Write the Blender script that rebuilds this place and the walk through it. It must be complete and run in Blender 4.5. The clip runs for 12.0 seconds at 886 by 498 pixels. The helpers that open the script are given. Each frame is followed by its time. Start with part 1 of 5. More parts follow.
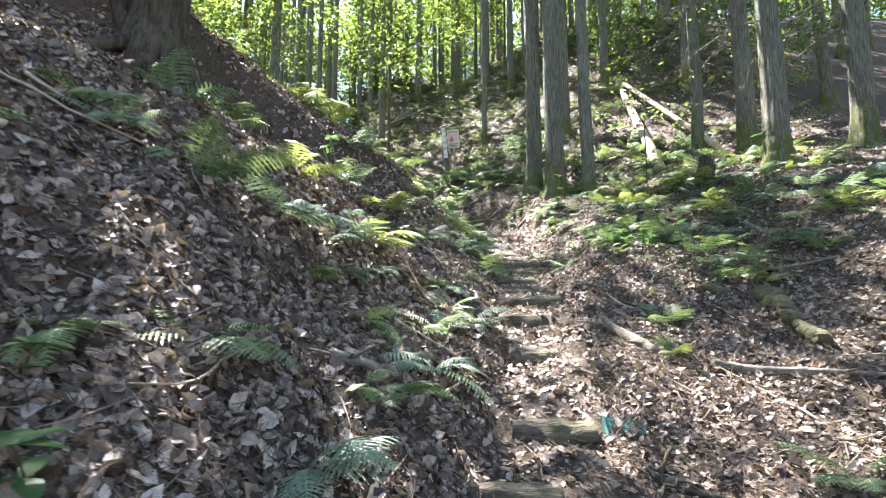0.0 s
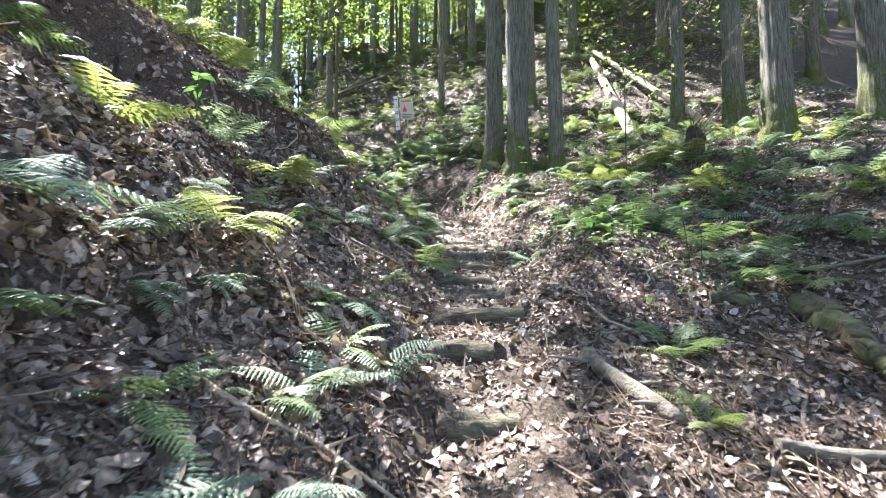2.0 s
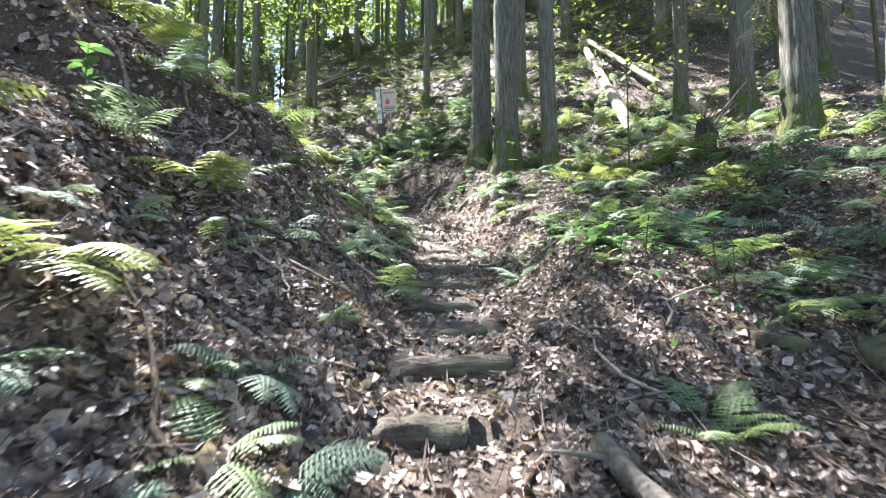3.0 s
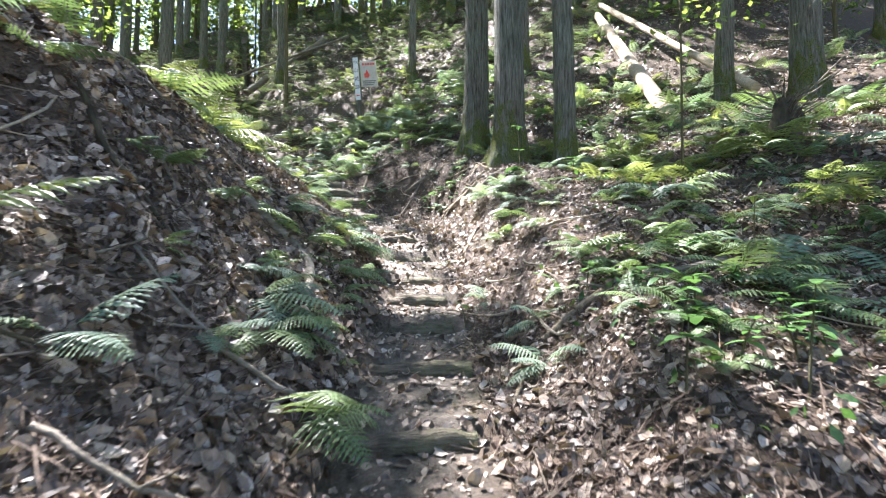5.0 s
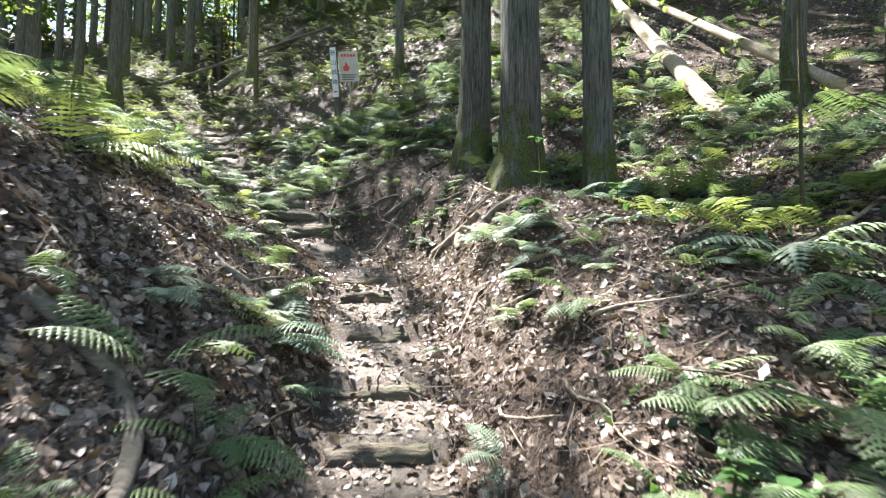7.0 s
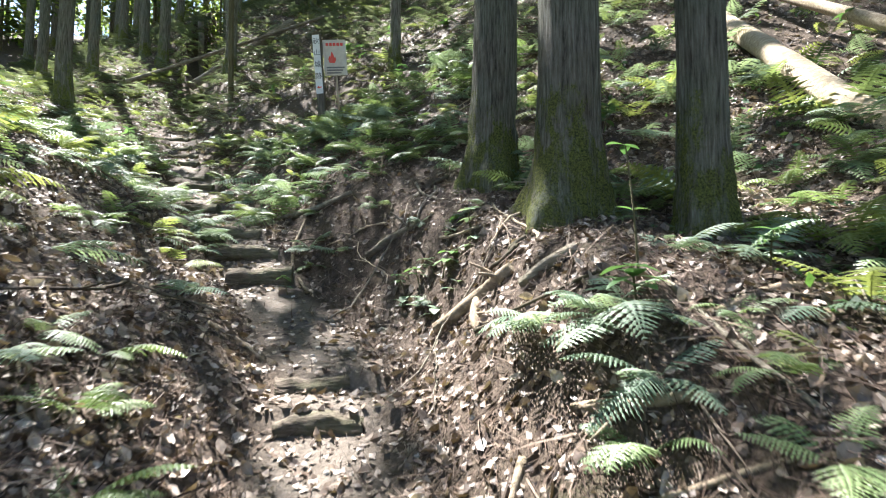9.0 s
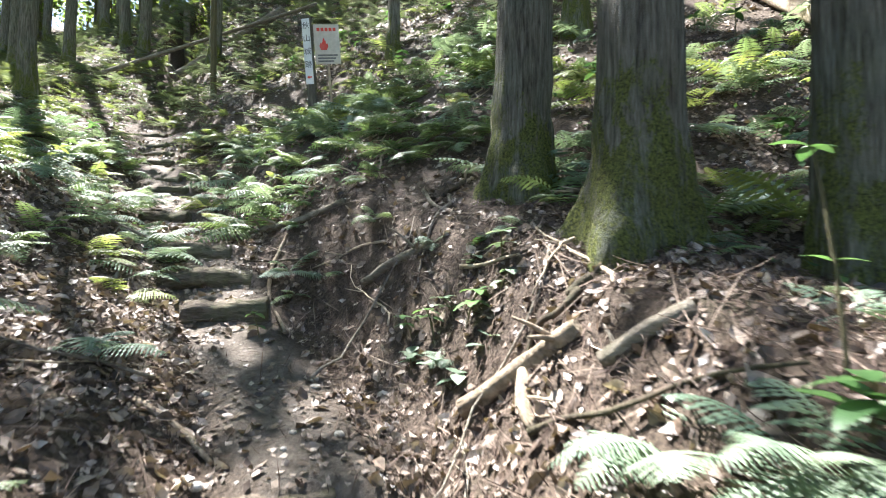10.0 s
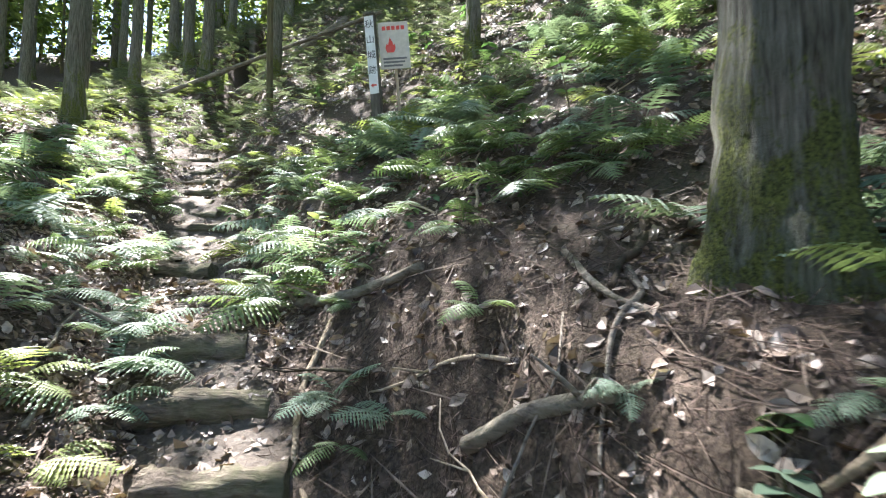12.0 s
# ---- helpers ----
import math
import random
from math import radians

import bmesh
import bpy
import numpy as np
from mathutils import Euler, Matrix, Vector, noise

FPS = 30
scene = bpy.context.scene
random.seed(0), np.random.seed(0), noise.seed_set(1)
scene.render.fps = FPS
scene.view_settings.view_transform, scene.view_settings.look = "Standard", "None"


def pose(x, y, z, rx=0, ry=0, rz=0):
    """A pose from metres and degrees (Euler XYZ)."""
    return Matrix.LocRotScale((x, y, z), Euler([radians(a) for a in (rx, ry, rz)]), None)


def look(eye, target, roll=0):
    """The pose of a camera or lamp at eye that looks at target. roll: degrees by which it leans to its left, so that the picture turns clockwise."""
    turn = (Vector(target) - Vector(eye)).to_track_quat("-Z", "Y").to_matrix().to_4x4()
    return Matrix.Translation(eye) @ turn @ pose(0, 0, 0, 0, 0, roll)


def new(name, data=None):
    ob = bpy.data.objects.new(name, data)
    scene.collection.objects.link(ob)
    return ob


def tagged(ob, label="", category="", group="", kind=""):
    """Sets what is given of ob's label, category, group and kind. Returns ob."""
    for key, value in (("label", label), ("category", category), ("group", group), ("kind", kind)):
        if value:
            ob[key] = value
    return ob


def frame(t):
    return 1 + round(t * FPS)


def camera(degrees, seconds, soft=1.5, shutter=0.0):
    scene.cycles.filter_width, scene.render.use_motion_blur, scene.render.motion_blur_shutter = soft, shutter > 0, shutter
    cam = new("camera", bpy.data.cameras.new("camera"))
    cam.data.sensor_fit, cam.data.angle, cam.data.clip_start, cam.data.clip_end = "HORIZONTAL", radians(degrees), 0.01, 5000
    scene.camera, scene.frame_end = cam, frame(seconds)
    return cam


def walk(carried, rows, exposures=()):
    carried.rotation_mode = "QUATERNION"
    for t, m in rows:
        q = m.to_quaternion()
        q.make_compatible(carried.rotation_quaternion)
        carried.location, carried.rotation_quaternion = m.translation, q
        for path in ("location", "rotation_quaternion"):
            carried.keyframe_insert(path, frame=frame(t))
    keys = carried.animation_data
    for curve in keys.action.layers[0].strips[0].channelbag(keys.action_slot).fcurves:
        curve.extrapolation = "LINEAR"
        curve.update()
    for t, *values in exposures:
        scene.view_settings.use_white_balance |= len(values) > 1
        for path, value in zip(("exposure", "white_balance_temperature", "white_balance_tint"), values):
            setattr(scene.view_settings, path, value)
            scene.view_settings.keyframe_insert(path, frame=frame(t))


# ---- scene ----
cam = camera(79.2, 12.0, soft=1.05, shutter=0.35)
METRES, EYE, TILT, LEAN, TURN = 12.0, 1.5, 0.0, 0.0, 0.0
EXPOSURE = 3.22
ROWS = [
    (0.0, 0.0, 0.0, 0.0, -0.01, 7.96, -0.09),
    (0.5, 0.0061, 0.0374, -0.0071, 0.44, 7.47, -0.15),
    (1.0, 0.0107, 0.0677, 0.007, -2.16, 6.85, -0.1),
    (1.5, 0.0228, 0.1091, 0.0173, -3.96, 6.16, -0.05),
    (2.0, 0.0309, 0.1461, 0.0271, -4.05, 5.86, -0.09),
    (2.5, 0.0395, 0.1821, 0.0362, -4.74, 5.51, -0.07),
    (3.0, 0.0502, 0.226, 0.0515, -5.09, 5.31, -0.04),
    (5.0, 0.0722, 0.3894, 0.1061, -6.1, 3.06, -0.21),
    (5.5, 0.0821, 0.4289, 0.1171, -6.47, 2.83, -0.11),
    (6.0, 0.084, 0.468, 0.1299, -6.52, 2.72, -0.19),
    (6.5, 0.0881, 0.5043, 0.1472, -6.64, 2.79, -0.32),
    (8.5, 0.1059, 0.6735, 0.1897, -7.28, 2.66, -0.39),
    (9.0, 0.1093, 0.7064, 0.204, -6.59, 3.07, -0.36),
    (9.5, 0.115, 0.7456, 0.2146, -6.88, 2.56, -0.22),
    (10.0, 0.1071, 0.7906, 0.2257, -7.0, 2.67, -0.34),
    (10.5, 0.105, 0.8352, 0.2352, -6.88, 3.21, -0.33),
    (11.0, 0.1018, 0.8707, 0.2536, -5.16, 3.24, -0.25),
    (11.5, 0.0941, 0.9032, 0.265, -2.04, 4.12, -0.44),
    (12.0, 0.0929, 0.941, 0.2666, 0.15, 4.08, -0.26),
]
walk(cam, [(t, pose(0, 0, EYE, TILT, LEAN, TURN) @ pose(METRES * x, METRES * y, METRES * z, 90 + pitch, roll, yaw)) for t, x, y, z, yaw, pitch, roll in ROWS],
     exposures=[(0.0, EXPOSURE + 0.26, 6100, 16), (3.0, EXPOSURE + 0.22, 5850, 17), (5.5, EXPOSURE + 0.08, 5900, 15), (8.5, EXPOSURE - 0.3, 6100, 12), (10.5, EXPOSURE + 0.03, 6000, 13), (11.0, EXPOSURE + 0.05, 5950, 14), (11.5, EXPOSURE + 0.46, 5750, 16), (12.0, EXPOSURE + 0.16, 5950, 15)])

# ---- light ----
SUN_FROM = Vector((-0.32, 0.50, 1.0)).normalized()
world = bpy.data.worlds.new("sky")
scene.world = world
world.use_nodes = True
wn = world.node_tree.nodes
sky = wn.new("ShaderNodeTexSky")
sky.sky_type = "NISHITA"
sky.sun_disc = False
sky.sun_elevation = math.asin(SUN_FROM.z)
sky.sun_rotation = math.atan2(SUN_FROM.x, SUN_FROM.y)
wn["Background"].inputs["Strength"].default_value = 0.052
world.node_tree.links.new(sky.outputs["Color"], wn["Background"].inputs["Color"])
sun = new("sun", bpy.data.lights.new("sun", "SUN"))
sun.data.energy, sun.data.angle, sun.data.color = 5.0, radians(0.5), (1.0, 0.95, 0.87)
sun.matrix_world = look(SUN_FROM * 60, (0, 0, 0))


# ---- materials ----
def material(name, rough=0.8, spec=0.3):
    m = bpy.data.materials.new(name)
    m.use_nodes = True
    n, l = m.node_tree.nodes, m.node_tree.links
    b = n["Principled BSDF"]
    b.inputs["Roughness"].default_value = rough
    b.inputs["Specular IOR Level"].default_value = spec
    return m, n, l, b


def ramp(n, l, source, stops):
    r = n.new("ShaderNodeValToRGB")
    e = r.color_ramp.elements
    while len(e) < len(stops):
        e.new(0.5)
    for k, (p, c) in zip(e, stops):
        k.position, k.color = p, (*c, 1)
    l.new(source, r.inputs["Fac"])
    return r.outputs["Color"]


def noise_tex(n, l, scale, detail=6, rough=0.6, stretch=None, space="Object"):
    t = n.new("ShaderNodeTexNoise")
    t.inputs["Scale"].default_value, t.inputs["Detail"].default_value, t.inputs["Roughness"].default_value = scale, detail, rough
    c = n.new("ShaderNodeTexCoord")
    v = c.outputs[space]
    if stretch:
        mp = n.new("ShaderNodeMapping")
        mp.inputs["Scale"].default_value = stretch
        l.new(v, mp.inputs["Vector"])
        v = mp.outputs["Vector"]
    l.new(v, t.inputs["Vector"])
    return t.outputs["Fac"]


def mix(n, l, fac, a, b, kind="MIX"):
    m = n.new("ShaderNodeMix")
    m.data_type, m.blend_type = "RGBA", kind
    for src, sock in ((fac, m.inputs[0]), (a, m.inputs[6]), (b, m.inputs[7])):
        if isinstance(src, (float, int)):
            sock.default_value = src
        elif isinstance(src, tuple):
            sock.default_value = (*src, 1)
        else:
            l.new(src, sock)
    return m.outputs[2]


def bump(n, l, b, height, strength, dist):
    k = n.new("ShaderNodeBump")
    k.inputs["Strength"].default_value, k.inputs["Distance"].default_value = strength, dist
    l.new(height, k.inputs["Height"])
    l.new(k.outputs["Normal"], b.inputs["Normal"])


def soil_material():
    m, n, l, b = material("forest_soil", 0.9, 0.2)
    a = ramp(n, l, noise_tex(n, l, 9, 8, 0.7), [(0.3, (0.016, 0.011, 0.008)), (0.5, (0.05, 0.036, 0.026)), (0.7, (0.115, 0.09, 0.07))])
    c = ramp(n, l, noise_tex(n, l, 60, 4, 0.6), [(0.35, (0.03, 0.022, 0.016)), (0.65, (0.19, 0.145, 0.105))])
    col = mix(n, l, 0.5, a, c)
    moss = ramp(n, l, noise_tex(n, l, 0.9, 5, 0.6), [(0.56, (0, 0, 0)), (0.68, (0.35, 0.35, 0.35))])
    col = mix(n, l, moss, col, (0.06, 0.075, 0.03))
    worn = n.new("ShaderNodeAttribute")
    worn.attribute_name = "trodden"
    dust = ramp(n, l, noise_tex(n, l, 22, 7, 0.7), [(0.3, (0.085, 0.07, 0.056)), (0.5, (0.165, 0.142, 0.118)), (0.7, (0.26, 0.232, 0.2))])
    col = mix(n, l, worn.outputs["Fac"], col, dust)
    l.new(col, b.inputs["Base Color"])
    bump(n, l, b, noise_tex(n, l, 40, 8, 0.7), 0.9, 0.03)
    return m


def island_material(name, stops, rough=0.6, spec=0.4, through_light=0.0, fine=25):
    """Leaf-like pieces: each island has its own tone, with blotches on it."""
    m, n, l, b = material(name, rough, spec)
    g = n.new("ShaderNodeNewGeometry")
    col = ramp(n, l, g.outputs["Random Per Island"], stops)
    spots = ramp(n, l, noise_tex(n, l, fine, 4, 0.6), [(0.35, (0.55, 0.55, 0.55)), (0.65, (1.15, 1.15, 1.15))])
    col = mix(n, l, 1.0, col, spots, "MULTIPLY")
    l.new(col, b.inputs["Base Color"])
    if through_light:
        t = n.new("ShaderNodeBsdfTranslucent")
        l.new(mix(n, l, 1.0, col, (1.2, 1.2, 0.65), "MULTIPLY"), t.inputs["Color"])
        x = n.new("ShaderNodeMixShader")
        x.inputs["Fac"].default_value = through_light
        l.new(b.outputs["BSDF"], x.inputs[1])
        l.new(t.outputs["BSDF"], x.inputs[2])
        l.new(x.outputs["Shader"], n["Material Output"].inputs["Surface"])
    return m


def foliage_material(name, stops, rough=0.42, spec=0.5, through_light=0.45, fine=30):
    """Green fronds and leaves: each object has its own tone, with blotches on it."""
    m, n, l, b = material(name, rough, spec)
    g = n.new("ShaderNodeObjectInfo")
    col = ramp(n, l, g.outputs["Random"], stops)
    spots = ramp(n, l, noise_tex(n, l, fine, 4, 0.6), [(0.3, (0.7, 0.7, 0.66)), (0.7, (1.2, 1.2, 1.1))])
    col = mix(n, l, 1.0, col, spots, "MULTIPLY")
    brown = ramp(n, l, noise_tex(n, l, 5, 5, 0.7), [(0.66, (0, 0, 0)), (0.74, (0.6, 0.6, 0.6))])
    col = mix(n, l, brown, col, (0.15, 0.12, 0.05))
    l.new(col, b.inputs["Base Color"])
    t = n.new("ShaderNodeBsdfTranslucent")
    l.new(mix(n, l, 1.0, col, (1.1, 1.1, 0.78), "MULTIPLY"), t.inputs["Color"])
    x = n.new("ShaderNodeMixShader")
    x.inputs["Fac"].default_value = through_light
    l.new(b.outputs["BSDF"], x.inputs[1])
    l.new(t.outputs["BSDF"], x.inputs[2])
    l.new(x.outputs["Shader"], n["Material Output"].inputs["Surface"])
    return m


def mossy_bark_material():
    """Fibrous grey bark with moss that grows up from the foot."""
    m, n, l, b = material("cedar_bark", 0.9, 0.15)
    f = noise_tex(n, l, 2.4, 10, 0.72, (20, 20, 1.6))
    big = noise_tex(n, l, 1.3, 4, 0.6)
    col = ramp(n, l, f, [(0.36, (0.06, 0.052, 0.04)), (0.45, (0.145, 0.13, 0.102)), (0.54, (0.215, 0.197, 0.158)), (0.66, (0.32, 0.298, 0.248))])
    algae = ramp(n, l, big, [(0.38, (0.1, 0.1, 0.1)), (0.62, (0.7, 0.7, 0.7))])
    green_bark = ramp(n, l, f, [(0.36, (0.06, 0.07, 0.048)), (0.48, (0.14, 0.162, 0.118)), (0.66, (0.275, 0.312, 0.24))])
    col = mix(n, l, algae, col, green_bark)
    rust = ramp(n, l, noise_tex(n, l, 0.9, 5, 0.6, (3, 3, 0.7)), [(0.55, (0, 0, 0)), (0.7, (0.5, 0.5, 0.5))])
    col = mix(n, l, rust, col, ramp(n, l, f, [(0.36, (0.05, 0.034, 0.02)), (0.65, (0.27, 0.19, 0.12))]))
    c = n.new("ShaderNodeTexCoord")
    sep = n.new("ShaderNodeSeparateXYZ")
    l.new(c.outputs["Object"], sep.inputs["Vector"])
    add = n.new("ShaderNodeMath")
    add.operation = "MULTIPLY_ADD"
    l.new(noise_tex(n, l, 2.6, 7, 0.72, (2, 2, 1)), add.inputs[0])
    add.inputs[1].default_value = -2.9
    l.new(sep.outputs["Z"], add.inputs[2])
    sub = n.new("ShaderNodeMath")
    sub.operation = "ADD"
    sub.inputs[1].default_value = 0.98
    l.new(add.outputs[0], sub.inputs[0])
    moss = ramp(n, l, sub.outputs[0], [(0.0, (0.9, 0.9, 0.9)), (0.16, (0, 0, 0))])
    moss = mix(n, l, 1.0, moss, ramp(n, l, noise_tex(n, l, 3.2, 6, 0.75, (2.5, 2.5, 1)), [(0.4, (0.1, 0.1, 0.1)), (0.52, (1, 1, 1))]), "MULTIPLY")
    green = ramp(n, l, noise_tex(n, l, 70, 5, 0.75), [(0.38, (0.03, 0.04, 0.01)), (0.62, (0.21, 0.235, 0.05))])
    col = mix(n, l, moss, col, green)
    l.new(col, b.inputs["Base Color"])
    bump(n, l, b, mix(n, l, 0.3, f, noise_tex(n, l, 90, 4, 0.7)), 1.0, 0.09)
    return m


def bark_material(name, dark, light, moss=0.5, stretch=(14, 14, 1.2)):
    m, n, l, b = material(name, 0.9, 0.15)
    f = noise_tex(n, l, 2.2, 8, 0.65, stretch)
    col = ramp(n, l, f, [(0.32, dark), (0.5, tuple((p + q) / 2 for p, q in zip(dark, light))), (0.68, light)])
    blot = ramp(n, l, noise_tex(n, l, 5, 7, 0.7), [(0.42, (0, 0, 0)), (0.62, (moss, moss, moss))])
    col = mix(n, l, blot, col, (0.10, 0.115, 0.05))
    l.new(col, b.inputs["Base Color"])
    bump(n, l, b, f, 0.9, 0.03)
    return m


SOIL = soil_material()
LITTER = island_material("dead_leaves", [(0.0, (0.035, 0.022, 0.015)), (0.3, (0.135, 0.094, 0.067)), (0.6, (0.245, 0.183, 0.137)), (0.85, (0.35, 0.275, 0.215)), (1.0, (0.48, 0.405, 0.34))], 0.5, 0.45, 0.1)
TWIG = island_material("twigs", [(0, (0.045, 0.031, 0.022)), (0.5, (0.115, 0.082, 0.06)), (1, (0.24, 0.185, 0.14))], 0.8, 0.2)
BARK = mossy_bark_material()
FERN = foliage_material("fern_green", [(0, (0.10, 0.155, 0.065)), (0.5, (0.145, 0.205, 0.09)), (1, (0.19, 0.255, 0.115))], 0.42, 0.5, 0.38)
FERN_BLUE = foliage_material("fern_blue_green", [(0, (0.125, 0.185, 0.135)), (1, (0.235, 0.3, 0.21))], 0.5, 0.35, 0.34)
FERN_YELLOW = foliage_material("fern_yellow_green", [(0, (0.16, 0.205, 0.07)), (1, (0.26, 0.30, 0.11))], 0.45, 0.4, 0.45)
PLANT = foliage_material("sapling_leaf", [(0, (0.06, 0.13, 0.05)), (1, (0.13, 0.24, 0.08))], 0.3, 0.6, 0.4)
NEEDLES = island_material("dead_cedar_sprays", [(0, (0.033, 0.021, 0.015)), (0.6, (0.092, 0.061, 0.045)), (1, (0.205, 0.15, 0.117))], 0.8, 0.2)
COVER = island_material("ground_cover_leaf", [(0, (0.03, 0.075, 0.025)), (0.6, (0.08, 0.16, 0.05)), (1, (0.16, 0.25, 0.07))], 0.35, 0.5, 0.4)
STEM = bark_material("stems", (0.06, 0.055, 0.03), (0.15, 0.13, 0.07), 0.2)
CANOPY = island_material("canopy_green", [(0, (0.035, 0.08, 0.02)), (0.5, (0.07, 0.14, 0.03)), (1, (0.13, 0.21, 0.05))], 0.5, 0.4, 0.5)
BROAD = island_material("broad_leaf_green", [(0, (0.09, 0.14, 0.045)), (0.6, (0.16, 0.23, 0.07)), (1, (0.27, 0.33, 0.11))], 0.4, 0.5, 0.55)
LOGWOOD = bark_material("weathered_log", (0.025, 0.02, 0.015), (0.19, 0.155, 0.12), 0.45, (3, 20, 20))
PALE = bark_material("barkless_log", (0.28, 0.22, 0.15), (0.55, 0.46, 0.34), 0.1, (1.2, 16, 16))
GREYLOG = bark_material("grey_dead_wood", (0.09, 0.075, 0.06), (0.3, 0.26, 0.21), 0.25, (1.2, 14, 14))

# ---- the lie of the land ----
TY = [-60, -6, 0, 2, 3.37, 4.3, 5.13, 5.73, 7.1, 7.85, 8.5, 10, 11.4, 12.4, 13.38, 13.75, 14.08, 15.4, 16.4, 17.3, 17.85, 18.6, 20.5, 22, 26, 60]
TX = [-6, 0.0, 0.3, 0.5, 0.66, 0.8, 0.88, 0.92, 1.02, 1.08, 1.12, 1.15, 1.05, 0.75, 0.28, 0.03, -0.18, -0.85, -1.3, -1.66, -2.0, -2.25, -3.14, -3.7, -5, -12]
TZ = [-10, -1.5, 0.0, 0.44, 0.84, 1.2, 1.5, 1.71, 2.05, 2.24, 2.42, 2.8, 3.31, 3.6, 3.97, 4.18, 4.38, 4.72, 5.02, 5.36, 5.66, 6.05, 6.9, 7.75, 9.9, 16]
SY = [-10, 0, 3, 5, 6, 7, 8.5, 9.6, 10.6, 12, 14, 18, 30]
SL = [0.6, 0.72, 0.76, 0.77, 0.77, 0.76, 0.74, 0.72, 0.62, 0.47, 0.5, 0.34, 0.2]


# log steps: x, y, length, turn in degrees
STEPS = [(0.32, 2.72, 0.5, 4), (0.68, 3.38, 0.5, -8), (0.72, 4.4, 0.42, 6), (0.72, 5.15, 0.4, 0), (0.91, 5.76, 0.7, -1), (0.95, 6.45, 0.6, 1), (0.98, 7.1, 0.6, 2),
         (1.08, 7.87, 0.6, -3), (1.12, 8.53, 0.46, 3), (1.13, 9.15, 0.48, 2), (1.13, 9.75, 0.5, -1), (1.12, 10.5, 0.45, 3), (1.02, 11.2, 0.42, 2), (0.94, 11.56, 0.4, 8), (0.26, 13.36, 0.56, 0), (0.02, 13.72, 0.62, 10),
         (-0.2, 14.1, 0.56, 12), (-1.05, 15.8, 0.5, -12), (-1.64, 17.25, 0.62, -6), (-1.85, 17.6, 0.66, -14), (-2.05, 17.95, 0.62, -8), (-2.2, 18.35, 0.6, -16),
         (-2.4, 18.85, 0.6, -10), (-2.72, 19.5, 0.62, -16), (-3.1, 20.35, 0.66, -12)]
STEP_Y = np.array([q[1] for q in STEPS])


def tread(y):
    """Treads between the logs lie flatter than the trail as a whole."""
    k = np.clip(np.searchsorted(STEP_Y, y, side="right") - 1, 0, len(STEP_Y) - 2)
    f = (y - STEP_Y[k]) / (STEP_Y[k + 1] - STEP_Y[k])
    return np.where((f >= 0) & (f <= 1), 0.045 * (1 - 2 * f), 0.0)


def smax(a, b, k):
    return 0.5 * (a + b + np.sqrt((a - b) ** 2 + k * k))


def smooth(e0, e1, v):
    t = np.clip((v - e0) / (e1 - e0), 0, 1)
    return t * t * (3 - 2 * t)


def trail_x(y):
    return np.interp(y, TY, TX)


def lumps(x, y):
    v = 0.0
    for k, (f, a, ang) in enumerate(((0.8, 0.09, 0.3), (1.3, 0.06, 1.7), (2.6, 0.035, 2.6), (4.1, 0.022, 0.9), (7.3, 0.012, 2.1), (12.1, 0.007, 1.2), (19.0, 0.005, 2.9))):
        c, s = math.cos(ang), math.sin(ang)
        v = v + a * np.sin(f * (c * x + s * y) + 1.7 * k + 1.3 * np.sin(0.7 * f * (c * y - s * x) + k))
    return v


